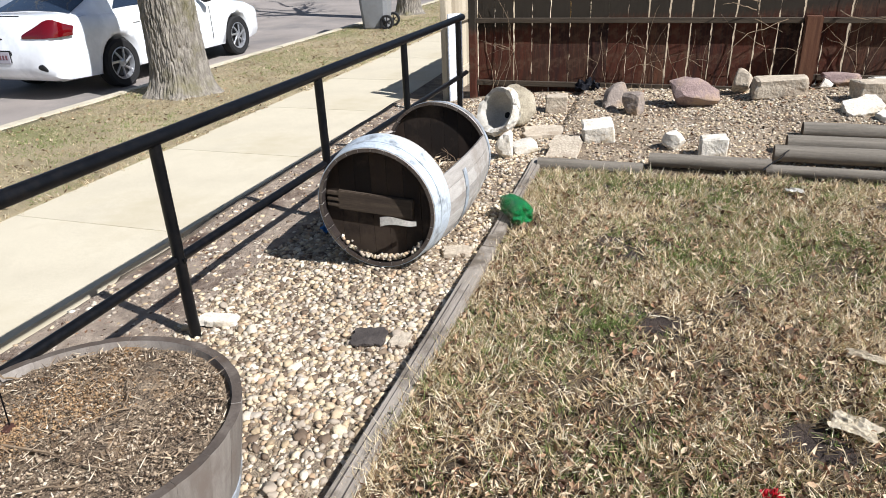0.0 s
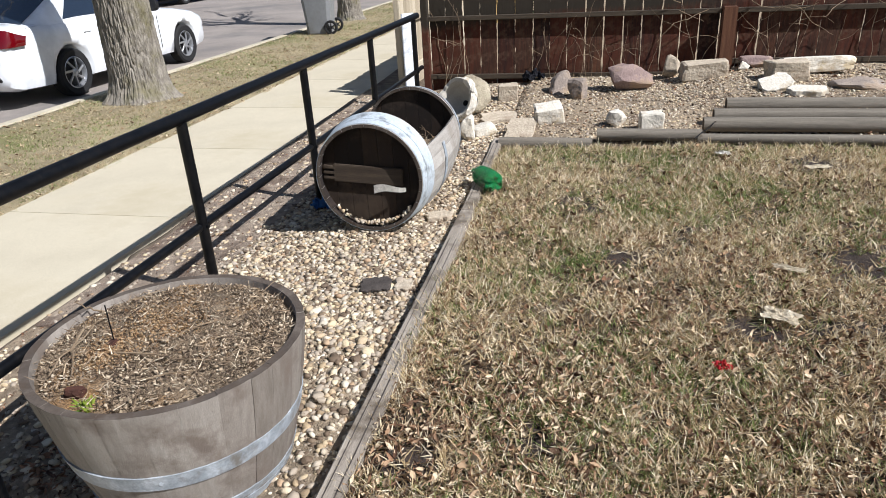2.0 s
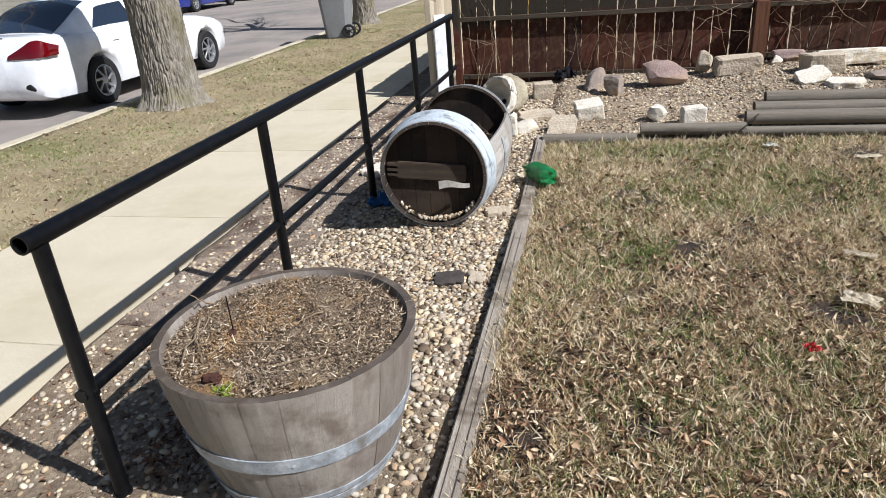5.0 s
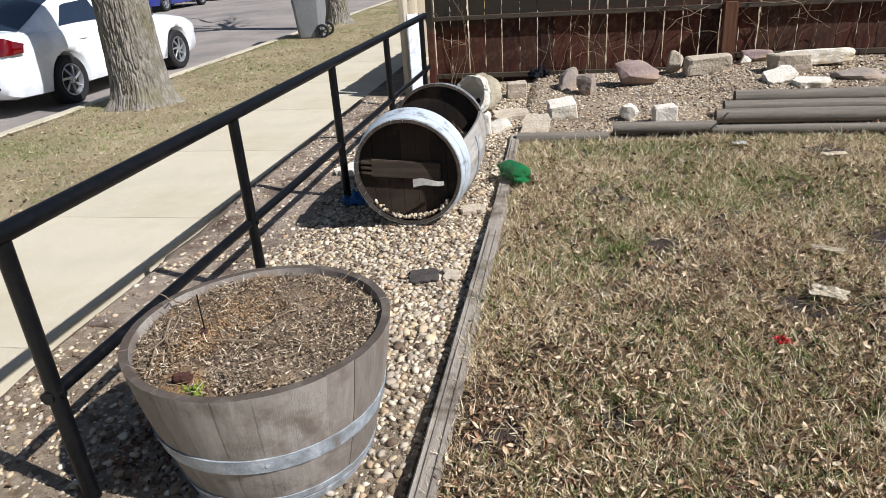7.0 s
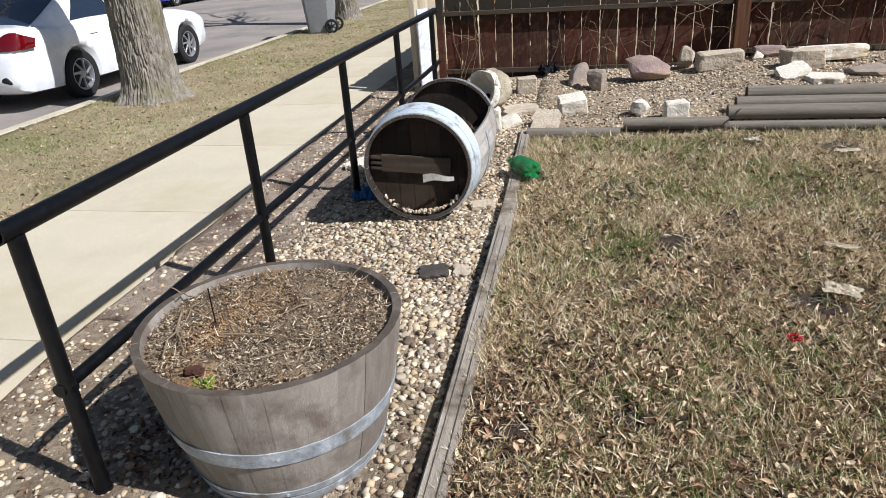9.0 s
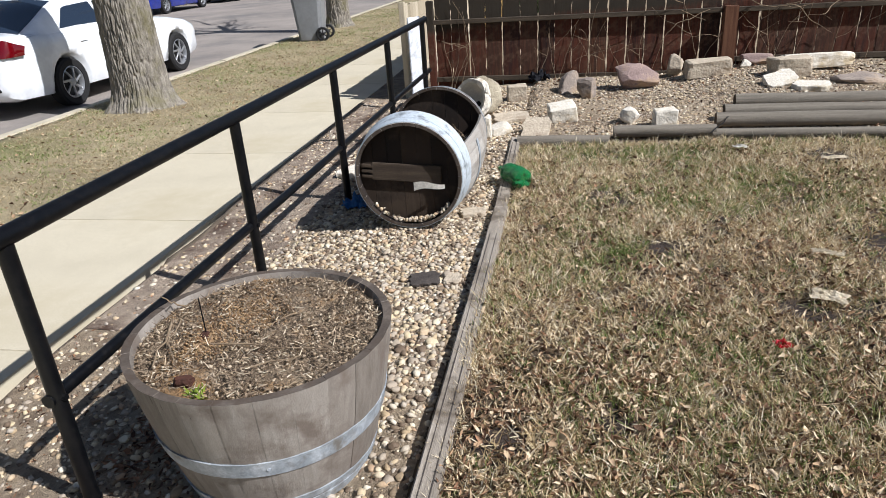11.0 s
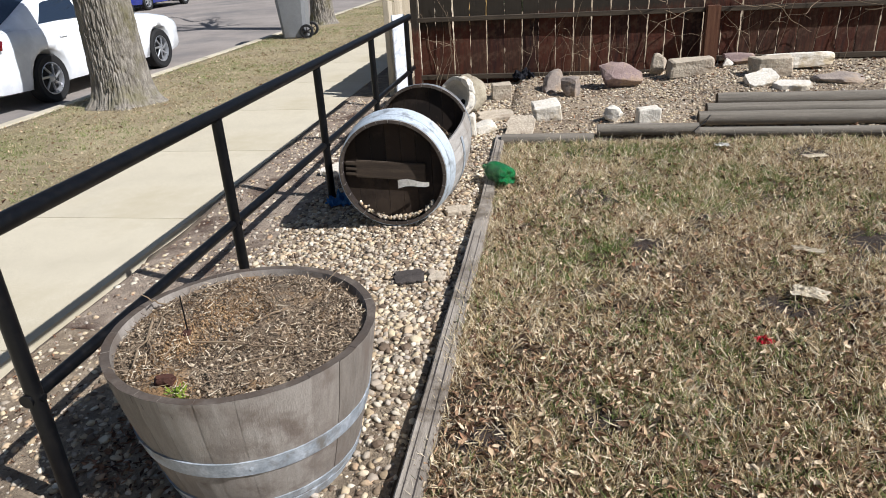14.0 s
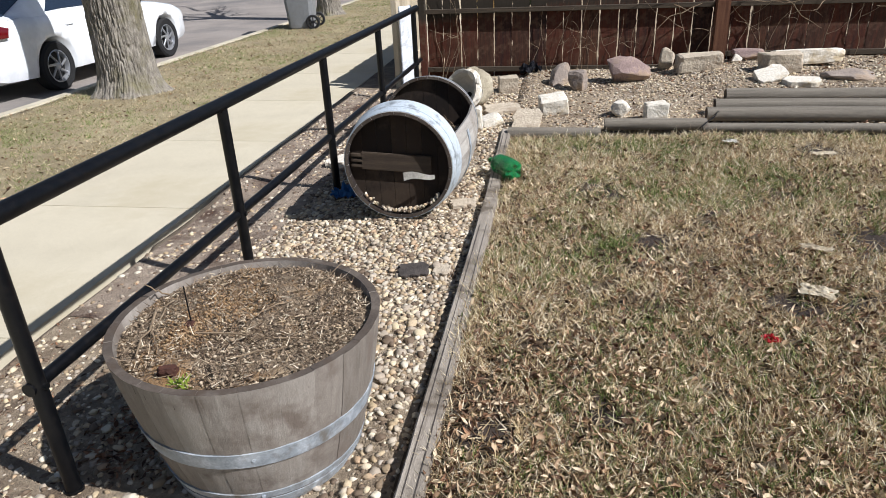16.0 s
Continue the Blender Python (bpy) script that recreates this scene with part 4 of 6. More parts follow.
def sedan(m, paint_mat, label, detail=True):
    """A rounded four-door saloon; its rear axle at y = 0, its nose towards +y, on z = 0."""
    ob = thing("parked_car", m, label, "car", "parked cars")
    bm = bmesh.new()
    ys = np.concatenate([np.linspace(-1.09, -0.8, 14), np.linspace(-0.7, 3.1, 38), np.linspace(3.2, 3.72, 10)])
    rows = []
    for y in ys:
        hw, z0, z1 = sample(BODY, y)
        half = [(hw * wf, z0 + (z1 - z0) * zf) for wf, zf in ((0.80, 0.0), (0.94, 0.04), (0.985, 0.18), (1.0, 0.36), (0.995, 0.60), (1.005, 0.71), (0.985, 0.86), (0.95, 0.945), (0.88, 0.99), (0.5, 1.03), (0.0, 1.04))]
        ring = half + [(-x, z) for x, z in half[-2::-1]]
        rows.append([bm.verts.new((x, y, z)) for x, z in ring])
    n = len(rows[0])
    for p, q in zip(rows, rows[1:]):
        for k in range(n):
            bm.faces.new((p[k], p[(k + 1) % n], q[(k + 1) % n], q[k]))
    bm.faces.new(rows[0])
    bm.faces.new(rows[-1][::-1])
    bmesh.ops.recalc_face_normals(bm, faces=bm.faces)
    body = part("body", bm, paint_mat, ob, smooth=True)
    # wheel arches cut out of the body
    for y in (0.0, 2.74):
        cutter = part("cutter", rod_bm((-1.2, y, 0.33), (1.2, y, 0.33), 0.365, 40), None)
        md = body.modifiers.new("arch", "BOOLEAN")
        md.operation, md.object, md.solver = "DIFFERENCE", cutter, "EXACT"
        scene.view_layers[0].update()
        cutter.matrix_basis = m
        scene.view_layers[0].update()
        me = bpy.data.meshes.new_from_object(body.evaluated_get(bpy.context.evaluated_depsgraph_get()))
        body.modifiers.clear()
        body.data = me
        bpy.data.objects.remove(cutter)
    body.data.polygons.foreach_set("use_smooth", [True] * len(body.data.polygons))
    part("underbody", box_bm(1.4, 3.9, 0.2), M_dark_plastic, ob, m=pose(0, 1.2, 0.22))
    # cabin
    bm = bmesh.new()
    rows = []
    for y in np.linspace(-0.62, 2.42, 34):
        hw, zt = sample(ROOF, y)
        zb = sample(BODY, y)[2] - 0.03
        zt = max(zt, zb + 0.01)
        bw = 0.80
        half = [(bw, zb)] + [(bw + (hw - bw) * f ** 1.15, zb + (zt - 0.05 - zb) * f) for f in (0.25, 0.5, 0.75, 0.93)] + [(hw * 0.93, zt - 0.02), (hw * 0.7, zt + 0.005), (0, zt + 0.02)]
        rows.append([bm.verts.new((x, y, z)) for x, z in half + [(-x, z) for x, z in half[-2::-1]]])
    n = len(rows[0])
    for p, q in zip(rows, rows[1:]):
        for k in range(n - 1):
            bm.faces.new((p[k], p[k + 1], q[k + 1], q[k]))
    bmesh.ops.recalc_face_normals(bm, faces=bm.faces)
    part("cabin", bm, paint_mat, ob, smooth=True)
    def side_pt(y, f, off):
        hw, zt = sample(ROOF, y)
        zb = sample(BODY, y)[2] - 0.03
        x = 0.80 + (hw - 0.80) * f ** 1.15
        return Vector((x + off, y, zb + (zt - 0.05 - zb) * f + off * 0.4))
    def pane(name, y0, y1, lean0, lean1, sign, f0=0.18, f1=0.84):
        b = bmesh.new()
        g = []
        for i in range(13):
            col = []
            for j in range(7):
                f = f0 + (f1 - f0) * j / 6
                ya, yb2 = y0 + lean0 * (j / 6) ** 1.2, y1 + lean1 * (j / 6) ** 1.2
                p = side_pt(ya + (yb2 - ya) * i / 12, f, 0.007)
                col.append(b.verts.new((p.x * sign, p.y, p.z)))
            g.append(col)
        for p, q in zip(g, g[1:]):
            for j in range(6):
                b.faces.new((p[j], q[j], q[j + 1], p[j + 1]))
        bmesh.ops.recalc_face_normals(b, faces=b.faces)
        bmesh.ops.solidify(b, geom=b.faces[:], thickness=0.006)
        part(name, b, M_car_glass, ob, smooth=True)
    for sg in (1, -1):
        pane("side_window", 0.08, 0.98, 0.26, -0.02, sg)
        pane("side_window", 1.04, 1.98, 0.0, -0.42, sg)
    def cross_pane(name, y0, y1, w0, w1):
        b = bmesh.new()
        g = []
        for i in range(9):
            y = y0 + (y1 - y0) * i / 8
            w = w0 + (w1 - w0) * i / 8
            zt = sample(ROOF, y)[1] + 0.03
            g.append([b.verts.new((w * (j / 5 - 1), y, zt - 0.035 * abs(j / 5 - 1) ** 2)) for j in range(11)])
        for p, q in zip(g, g[1:]):
            for j in range(10):
                b.faces.new((p[j], p[j + 1], q[j + 1], q[j]))
        bmesh.ops.recalc_face_normals(b, faces=b.faces)
        bmesh.ops.solidify(b, geom=b.faces[:], thickness=0.006)
        part(name, b, M_car_glass, ob, smooth=True)
    cross_pane("rear_window", -0.52, 0.34, 0.66, 0.53)
    cross_pane("windscreen", 1.72, 2.36, 0.52, 0.66)
    for y in (0.0, 2.74):
        for sg in (1, -1):
            wheel = new("wheel")
            wheel.parent = ob
            wheel.matrix_basis = pose(sg * 0.765, y, 0.315, 0, 90 * sg, 0)
            part("tyre", lathe_bm([(0.205, -0.09), (0.285, -0.10), (0.315, -0.075), (0.318, 0.075), (0.29, 0.098), (0.215, 0.09)], 48), M_tyre, wheel, smooth=True)
            part("rim", lathe_bm([(0.185, -0.08), (0.212, -0.085), (0.212, 0.082), (0.200, 0.086), (0.185, 0.05)], 40), M_alloy, wheel, smooth=True)
            part("brake_disc", rod_bm((0, 0, 0.0), (0, 0, 0.02), 0.186, 32), M_dark_plastic, wheel)
            part("hub", lathe_bm([(0.001, 0.05), (0.05, 0.05), (0.055, 0.072), (0.03, 0.084), (0.001, 0.085)], 20), M_alloy, wheel, smooth=True)
            for k in range(7):
                part("spoke", box_bm(0.16, 0.030, 0.022, 0.006, base=False), M_alloy, wheel, m=pose(0, 0, 0.066, 0, 0, k * 360 / 7) @ pose(0.118, 0, 0, 0, 6, 14))
    def tail_y(z):
        return -1.075 + 0.045 * max(0.0, (z - 0.66) / 0.14) if z < 0.80 else -1.03 + 0.07 * (z - 0.80) / 0.165
    def tail_lamp(sg):
        """A lamp that wraps round the corner of the tail."""
        b = bmesh.new()
        g = []
        for i in range(15):
            u = i / 14
            lo = 0.765 + 0.015 * u
            hi = lo + 0.02 + 0.185 * min(1.0, 0.15 + 2.2 * u) * (1 - 0.55 * max(0.0, u - 0.55) / 0.45)
            col = []
            for j in range(6):
                z = lo + (hi - lo) * j / 5
                yr = tail_y(z)
                path = ((0.38, yr), (0.56, yr), (0.71, yr + 0.008), (0.81, yr + 0.05), (0.85, yr + 0.15), (0.866, yr + 0.30))
                f = u * 5
                k = min(4, int(f))
                x = path[k][0] + (path[k + 1][0] - path[k][0]) * (f - k)
                y = path[k][1] + (path[k + 1][1] - path[k][1]) * (f - k)
                bulge = 0.014 + 0.012 * math.sin(math.pi * j / 5)
                col.append(b.verts.new((sg * (x + bulge * 0.6 * u), y - bulge, z)))
            g.append(col)
        for p, q in zip(g, g[1:]):
            for j in range(5):
                b.faces.new((p[j], q[j], q[j + 1], p[j + 1]))
        bmesh.ops.recalc_face_normals(b, faces=b.faces)
        bmesh.ops.solidify(b, geom=b.faces[:], thickness=0.03)
        part("tail_lamp", b, M_red_lens, ob, "dark red wedge-shaped tail lamp", smooth=True)
    for sg in (1, -1):
        tail_lamp(sg)
        part("bumper_vent", rock_bm(0.12, 0.05, 0.075, 6, 0.02, facet=0.1, base=False), M_dark_plastic, ob, m=pose(sg * 0.60, -1.055, 0.42), smooth=True)
        part("door_mirror", rock_bm(0.20, 0.11, 0.14, 3, 0.02, facet=0.3, base=False), M_dark_plastic if detail else paint_mat, ob, m=pose(sg * 0.94, 1.86, 1.02), smooth=True)
    part("plate_recess", box_bm(0.36, 0.03, 0.17, 0.02, 3), M_dark_plastic, ob, m=pose(0, -1.082, 0.46))
    pl = part("number_plate", box_bm(0.30, 0.012, 0.14, 0.004), M_plate, ob, m=pose(0, -1.10, 0.475))
    for k in range(5):
        part("plate_bar", box_bm(0.026, 0.004, 0.055), M_bar, pl, m=pose(-0.10 + 0.05 * k, -0.008, 0.045))
    part("boot_badge", box_bm(0.09, 0.01, 0.02, 0.004), M_dark_plastic, ob, m=pose(0, -1.05, 0.75))
    part("boot_seam", box_bm(0.5, 0.012, 0.014, 0.004), M_dark_plastic, ob, m=pose(0, -0.90, 1.005))
    part("exhaust", rod_bm((-0.55, -1.02, 0.26), (-0.55, -0.6, 0.26), 0.035, 14, hollow=0.8), M_dark_plastic, ob)
    for y in (1.01, 2.02):
        for sg in (1, -1):
            part("door_seam", box_bm(0.006, 0.008, 0.50, base=True), M_dark_plastic, ob, m=pose(sg * 0.874, y, 0.36))
    for y in (0.38, 1.28):
        for sg in (1, -1):
            part("door_handle", box_bm(0.03, 0.16, 0.03, 0.01), paint_mat, ob, m=pose(sg * 0.872, y, 0.80))
    return ob


white_car = sedan(pose(-7.98, 7.60, ROAD_Z), M_white_paint, "white four-door saloon car parked by the kerb")
sedan(pose(-16.7, 12.95, ROAD_Z, 0, 0, 180), M_silver_paint, "silver saloon car parked across the street")
sedan(pose(-16.6, 24.2, ROAD_Z), M_blue_paint, "blue car parked across the street")
sedan(pose(-16.6, 30.2, ROAD_Z), M_grey_paint, "dark grey car parked across the street")


# ---- wheeled refuse cart ----
M_cart = surface("cart_plastic", st((116, 118, 120), (128, 130, 132), (136, 138, 140)), 6, 0.5, 0.1, 150, stain=lin(112, 112, 112), stain_scale=3)


def cart(m):
    ob = thing("refuse_cart", m, "grey plastic wheeled refuse cart on the verge", "refuse cart")
    bm = bmesh.new()
    rows = []
    for z, w, d in ((0.0, 0.44, 0.46), (0.03, 0.46, 0.48), (0.55, 0.53, 0.57), (0.92, 0.575, 0.64), (0.925, 0.61, 0.68), (0.98, 0.615, 0.69)):
        ring = []
        for k in range(24):
            u = 2 * math.pi * (k + 0.5) / 24
            c, s = math.cos(u), math.sin(u)
            e = (abs(c) ** 7 + abs(s) ** 7) ** (1 / 7)
            ring.append(bm.verts.new((c / e * w / 2, s / e * d / 2 - 0.02, z)))
        rows.append(ring)
    for p, q in zip(rows, rows[1:]):
        for k in range(24):
            bm.faces.new((p[k], p[(k + 1) % 24], q[(k + 1) % 24], q[k]))
    bm.faces.new(rows[0][::-1])
    bm.faces.new(rows[-1])
    part("body", bm, M_cart, ob)
    part("lid", box_bm(0.63, 0.72, 0.06, 0.025, 3), M_cart, ob, m=pose(0, -0.02, 0.985))
    part("handle", rod_bm((-0.26, 0.36, 0.95), (0.26, 0.36, 0.95), 0.016, 12), M_cart, ob)
    part("axle", rod_bm((-0.27, 0.25, 0.13), (0.27, 0.25, 0.13), 0.012, 10), M_dark_plastic, ob)
    for sg in (-1, 1):
        w = part("wheel", lathe_bm([(0.09, -0.028), (0.12, -0.032), (0.135, -0.018), (0.135, 0.018), (0.12, 0.032), (0.09, 0.028)], 36), M_tyre, ob, m=pose(sg * 0.27, 0.25, 0.13, 0, 90, 0), smooth=True)
        part("hub", rod_bm((0, 0, -0.026), (0, 0, 0.026), 0.03, 14), M_dark_plastic, w)
        for k in range(6):
            part("spoke", box_bm(0.075, 0.014, 0.03, 0.003, base=False), M_dark_plastic, w, m=pose(0, 0, 0, 0, 0, 60 * k) @ pose(0.06, 0, 0))
    part("emblem", lathe_bm([(0.045, 0.0), (0.058, 0.0), (0.058, 0.004), (0.045, 0.004)], 28), M_whiteboard, ob, "pale ring emblem", m=pose(-0.277, -0.05, 0.80, 0, -93, 0))
    part("emblem_bar", box_bm(0.004, 0.11, 0.018), M_whiteboard, ob, m=pose(-0.275, -0.05, 0.70))
    return ob


cart(pose(-5.68, 12.95, -0.10, 0, 0, -82))


# ---- beyond the fence and across the street ----
M_siding = surface("pale_siding", st((178, 176, 168), (192, 190, 182), (204, 202, 196)), 2, 0.8, 0.1, 40)
M_yellow = surface("yellow_pine", st((176, 142, 80), (202, 170, 106), (216, 188, 128)), 4, 0.8, 0.3, 50, stretch=(9, 9, 0.6), vary="object", spread=0.5)
M_roof = surface("roof_shingle", st((64, 60, 56), (82, 76, 70)), 6, 0.9, 0.5, 60)
M_ever = surface("evergreen", st((30, 42, 20), (48, 64, 30), (70, 84, 42)), 8, 0.8, 0.0, 60, vary="island", spread=0.3)


M_yard = surface("dusty_yard", st((120, 106, 86), (148, 132, 108), (170, 153, 128)), 3, 0.95, 0.3, 90, stain=lin(96, 82, 66), stain_scale=1.2)
structure("driveway", box_bm(9, 9.4, 0.1, 0.01), M_yard, "dusty tan yard behind the board fence", "driveway", pose(2.5, 12.2, -0.02))


def building(x, y, z, sx, sy, h, rot, label, wins):
    ob = thing("house", pose(x, y, z, 0, 0, rot), label, "house", "houses")
    n = int(h / 0.2)
    wall = part("wall", box_bm(sx, sy, h), M_siding, ob)
    for k in range(n):
        part("siding_board", box_bm(sx + 0.03, sy + 0.03, 0.185, 0.008, 1), M_siding, wall, m=pose(0, 0, 0.2 * k + 0.01))
    bm = bmesh.new()
    a = [bm.verts.new(p) for p in ((-sx / 2 - 0.4, -sy / 2 - 0.4, h), (sx / 2 + 0.4, -sy / 2 - 0.4, h), (sx / 2 + 0.4, sy / 2 + 0.4, h), (-sx / 2 - 0.4, sy / 2 + 0.4, h), (0, -sy / 2 - 0.4, h + sx * 0.32), (0, sy / 2 + 0.4, h + sx * 0.32))]
    for f in ((0, 1, 4), (1, 2, 5, 4), (2, 3, 5), (3, 0, 4, 5), (3, 2, 1, 0)):
        bm.faces.new([a[i] for i in f])
    part("roof", bm, M_roof, ob)
    for wx, wy, wz, along in wins:
        w = part("window", box_bm(*((0.08, 1.2, 1.3) if along else (1.2, 0.08, 1.3)), 0.01), M_whiteboard, ob, m=pose(wx, wy, wz))
        part("pane", box_bm(*((0.02, 1.0, 1.1) if along else (1.0, 0.02, 1.1))), M_car_glass, w, m=pose(0.045 if along else 0, 0 if along else -0.045, 0.1))
    return ob


building(-27.0, 14.0, -0.1, 8, 10, 3.4, 0, "pale sided house across the street", ((4.0, -2.5, 1.1, True), (4.0, 2.0, 1.1, True)))
building(-27.5, 32.0, -0.1, 8, 11, 3.4, 0, "pale sided house farther along the street", ((4.0, -2.5, 1.1, True), (4.0, 2.0, 1.1, True)))
building(4.2, 27.0, -0.05, 9, 8, 3.2, 0, "pale sided neighbouring house beyond the yards", ((-2.0, -4.0, 1.1, False), (2.0, -4.0, 1.1, False)))
yard_fence = thing("yard_fence", pose(0, 13.1, -0.05), "new yellow pine board fence in the next yard", "fence")
for k in range(5):
    part("board", box_bm(0.11, 0.02, 1.7, 0.003, 1), M_yellow, yard_fence, m=pose(-2.16 + 0.115 * k, 0, 0))
part("rail", box_bm(0.58, 0.04, 0.09), M_yellow, yard_fence, m=pose(-1.93, 0.03, 0.8))


def evergreen(x, y, z, r, h):
    ob = thing("evergreen_shrub", pose(x, y, z), "dark green evergreen shrub in the next yard", "shrub")
    part("trunk", rod_bm((0, 0, -0.05), (0, 0, h * 0.6), 0.04, 8, r2=0.02), M_bark, ob)
    g = np.random.default_rng(8)
    n = 5200
    d = g.normal(size=(n, 3))
    d /= np.linalg.norm(d, axis=1)[:, None]
    rad = g.uniform(0.35, 1.05, n)[:, None] * (1 + 0.25 * np.sin(d[:, :1] * 9) * np.cos(d[:, 1:2] * 7))
    P = d * rad * np.array([r, r, h / 2]) + np.array([0, 0, h / 2])
    leaf = (np.array([[-0.5, 0, 0], [0.5, 0, 0], [0, 0, 1.0]]) * 1.0, np.array([[0, 1, 2]]))
    sz = np.repeat(g.uniform(0.04, 0.09, n)[:, None], 3, 1) * np.array([0.45, 1, 1])
    o = new("foliage", grid_np(scatter([leaf], P, turns(g, n, 10, 110), sz), M_ever, "foliage"))
    o.parent = ob
    return ob


evergreen(-1.28, 13.3, -0.05, 0.42, 1.7)


# ---- bare vines on the fence ----
M_vine = surface("bare_vine", st((94, 78, 62), (130, 112, 90), (160, 142, 118)), 12, 0.9, 0.2, 80)
vrng = random.Random(33)
for k in range(26):
    x = vrng.choice((-1.8, -1.55, -1.45, -0.9, -0.55, -0.3, 0.0, 0.2, 0.45, 0.9, 1.3, 1.55, 1.8, 2.0, 2.3, 2.6)) + vrng.uniform(-0.12, 0.12)
    g = float(height(x, FENCE_Y - 0.08))
    vine = thing("bare_vine", pose(x, FENCE_Y - 0.06, g), "bare dry vine stem climbing the fence", "vine", "vines on the fence")
    pts, p, d = [], Vector((0, 0, -0.02)), Vector((vrng.uniform(-0.4, 0.4), 0, 1)).normalized()
    up = vrng.uniform(0.3, 1.0)
    while p.z < up and len(pts) < 26:
        pts.append(p.copy())
        p = p + d * 0.05
        d = (d + Vector((vrng.gauss(0, 0.14), vrng.gauss(0, 0.05), vrng.gauss(0.06, 0.10)))).normalized()
        p.y = min(0.03, max(-0.06, p.y))
    tube("stem", pts, vrng.uniform(0.002, 0.0038), M_vine, vine, 5, 0.0015)
    if len(pts) > 8:
        q, d = pts[len(pts) // 2].copy(), Vector((vrng.choice((-1, 1)), -0.3, 0.5)).normalized()
        tw = []
        for i in range(vrng.randint(5, 12)):
            tw.append(q.copy())
            q = q + d * 0.045
            d = (d + Vector((vrng.gauss(0, 0.2), vrng.gauss(-0.02, 0.12), vrng.gauss(0, 0.22)))).normalized()
        tube("twig", tw, 0.0024, M_vine, vine, 5, 0.001)
for k in range(12):
    x = vrng.uniform(0.6, 2.7)
    vine = thing("bare_vine", pose(x, FENCE_Y - 0.065, 0.72), "tangled bare vine hanging over the fence rail", "vine", "vines on the fence")
    q, d, tw = Vector((0, 0, vrng.uniform(-0.05, 0.22))), Vector((vrng.choice((-1, 1)), -0.4, vrng.uniform(-0.8, 0.5))).normalized(), []
    for i in range(vrng.randint(7, 16)):
        tw.append(q.copy())
        q = q + d * 0.045
        d = (d + Vector((vrng.gauss(0, 0.16), vrng.gauss(0.02, 0.1), vrng.gauss(0, 0.2)))).normalized()
        q.y = min(0.02, q.y)
    tube("stem", tw, 0.0045, M_vine, vine, 5, 0.002)

wire = thing("loose_wire", pose(0, 0, 0), "thin dark wire lying across the round timbers", "wire")
tube("strand", [(0.60, 4.55, 0.075), (0.66, 4.62, 0.108), (0.72, 4.72, 0.112), (0.76, 4.84, 0.118), (0.80, 4.92, 0.121)], 0.004, M_black, wire, 6)


# ---- loose shapes ----
def pebble_shapes(sub, count, seed):
    out = []
    for k in range(count):
        b = bmesh.new()
        bmesh.ops.create_icosphere(b, subdivisions=sub, radius=1)
        for v in b.verts:
            v.co *= 1 + 0.55 * noise.noise(v.co * 0.9 + Vector((k * 3.1 + seed, 0, 0))) + 0.38 * noise.noise(v.co * 1.9 + Vector((0, k * 2.2, seed)))
        b.verts.index_update()
        out.append((np.array([v.co[:] for v in b.verts]), np.array([[v.index for v in f.verts] for f in b.faces])))
        b.free()
    return out




# ---- small things on the ground ----
def crumple(name, x, y, z, sx, sy, hgt, mat, label, category, seed, rot=0.0, n=14):
    """A crumpled sheet of paper, film or cloth lying on the ground."""
    bm = bmesh.new()
    rng2 = random.Random(seed)
    grid = []
    for i in range(n):
        row = []
        for j in range(n):
            u, v = i / (n - 1) - 0.5, j / (n - 1) - 0.5
            p = Vector((u * 4 + seed, v * 4, seed * 0.7))
            edge = 1 + 0.35 * noise.noise(Vector((math.atan2(u, v) * 1.3, seed, 0)))
            row.append(bm.verts.new((u * sx * edge + 0.1 * sx * noise.noise(p), v * sy * edge + 0.1 * sy * noise.noise(p + Vector((9, 0, 0))), hgt * (0.5 + 0.9 * noise.noise(p * 1.4) + 0.4 * noise.noise(p * 3)) * (1 - 1.2 * max(abs(u), abs(v))) + 0.004)))
        grid.append(row)
    for a, b in zip(grid, grid[1:]):
        for j in range(n - 1):
            bm.faces.new((a[j], b[j], b[j + 1], a[j + 1]))
    bmesh.ops.solidify(bm, geom=bm.faces[:], thickness=0.0015)
    return tagged(part(name, bm, mat, None, m=pose(x, y, z, 0, 0, rot)), label, category)


M_red = surface("red_film", st((170, 20, 34), (204, 32, 48), (220, 60, 70)), 20, 0.4, 0.2, 80)
M_blue_bag = surface("blue_film", st((40, 96, 156), (62, 124, 184), (90, 146, 200)), 16, 0.35, 0.2, 80)
M_cloth = surface("black_cloth", st((14, 15, 22), (24, 26, 36), (34, 36, 48)), 20, 0.7, 0.4, 120)
M_leafpaper = surface("stained_paper", st((196, 182, 156), (220, 208, 184), (232, 224, 206)), 14, 0.85, 0.3, 80)


def gz(x, y):
    return float(height(x, y))


crumple("paper_scrap", 0.665, 2.03, gz(0.66, 2.0) + 0.03, 0.10, 0.13, 0.018, M_leafpaper, "crumpled stained cream paper scrap on the lawn", "litter", 3, 60)
crumple("paper_scrap", 0.79, 2.44, gz(0.79, 2.4) + 0.035, 0.13, 0.045, 0.02, M_leafpaper, "small torn pale paper scrap on the lawn", "litter", 5, -20)
crumple("paper_scrap", 1.26, 3.92, gz(1.2, 3.9) + 0.035, 0.15, 0.06, 0.02, M_leafpaper, "pale yellowish scrap on the grass", "litter", 7, 10)
crumple("paper_scrap", 0.75, 4.24, gz(0.7, 4.2) + 0.035, 0.09, 0.05, 0.025, M_paper, "small white scrap on the grass by the timbers", "litter", 9, 0)
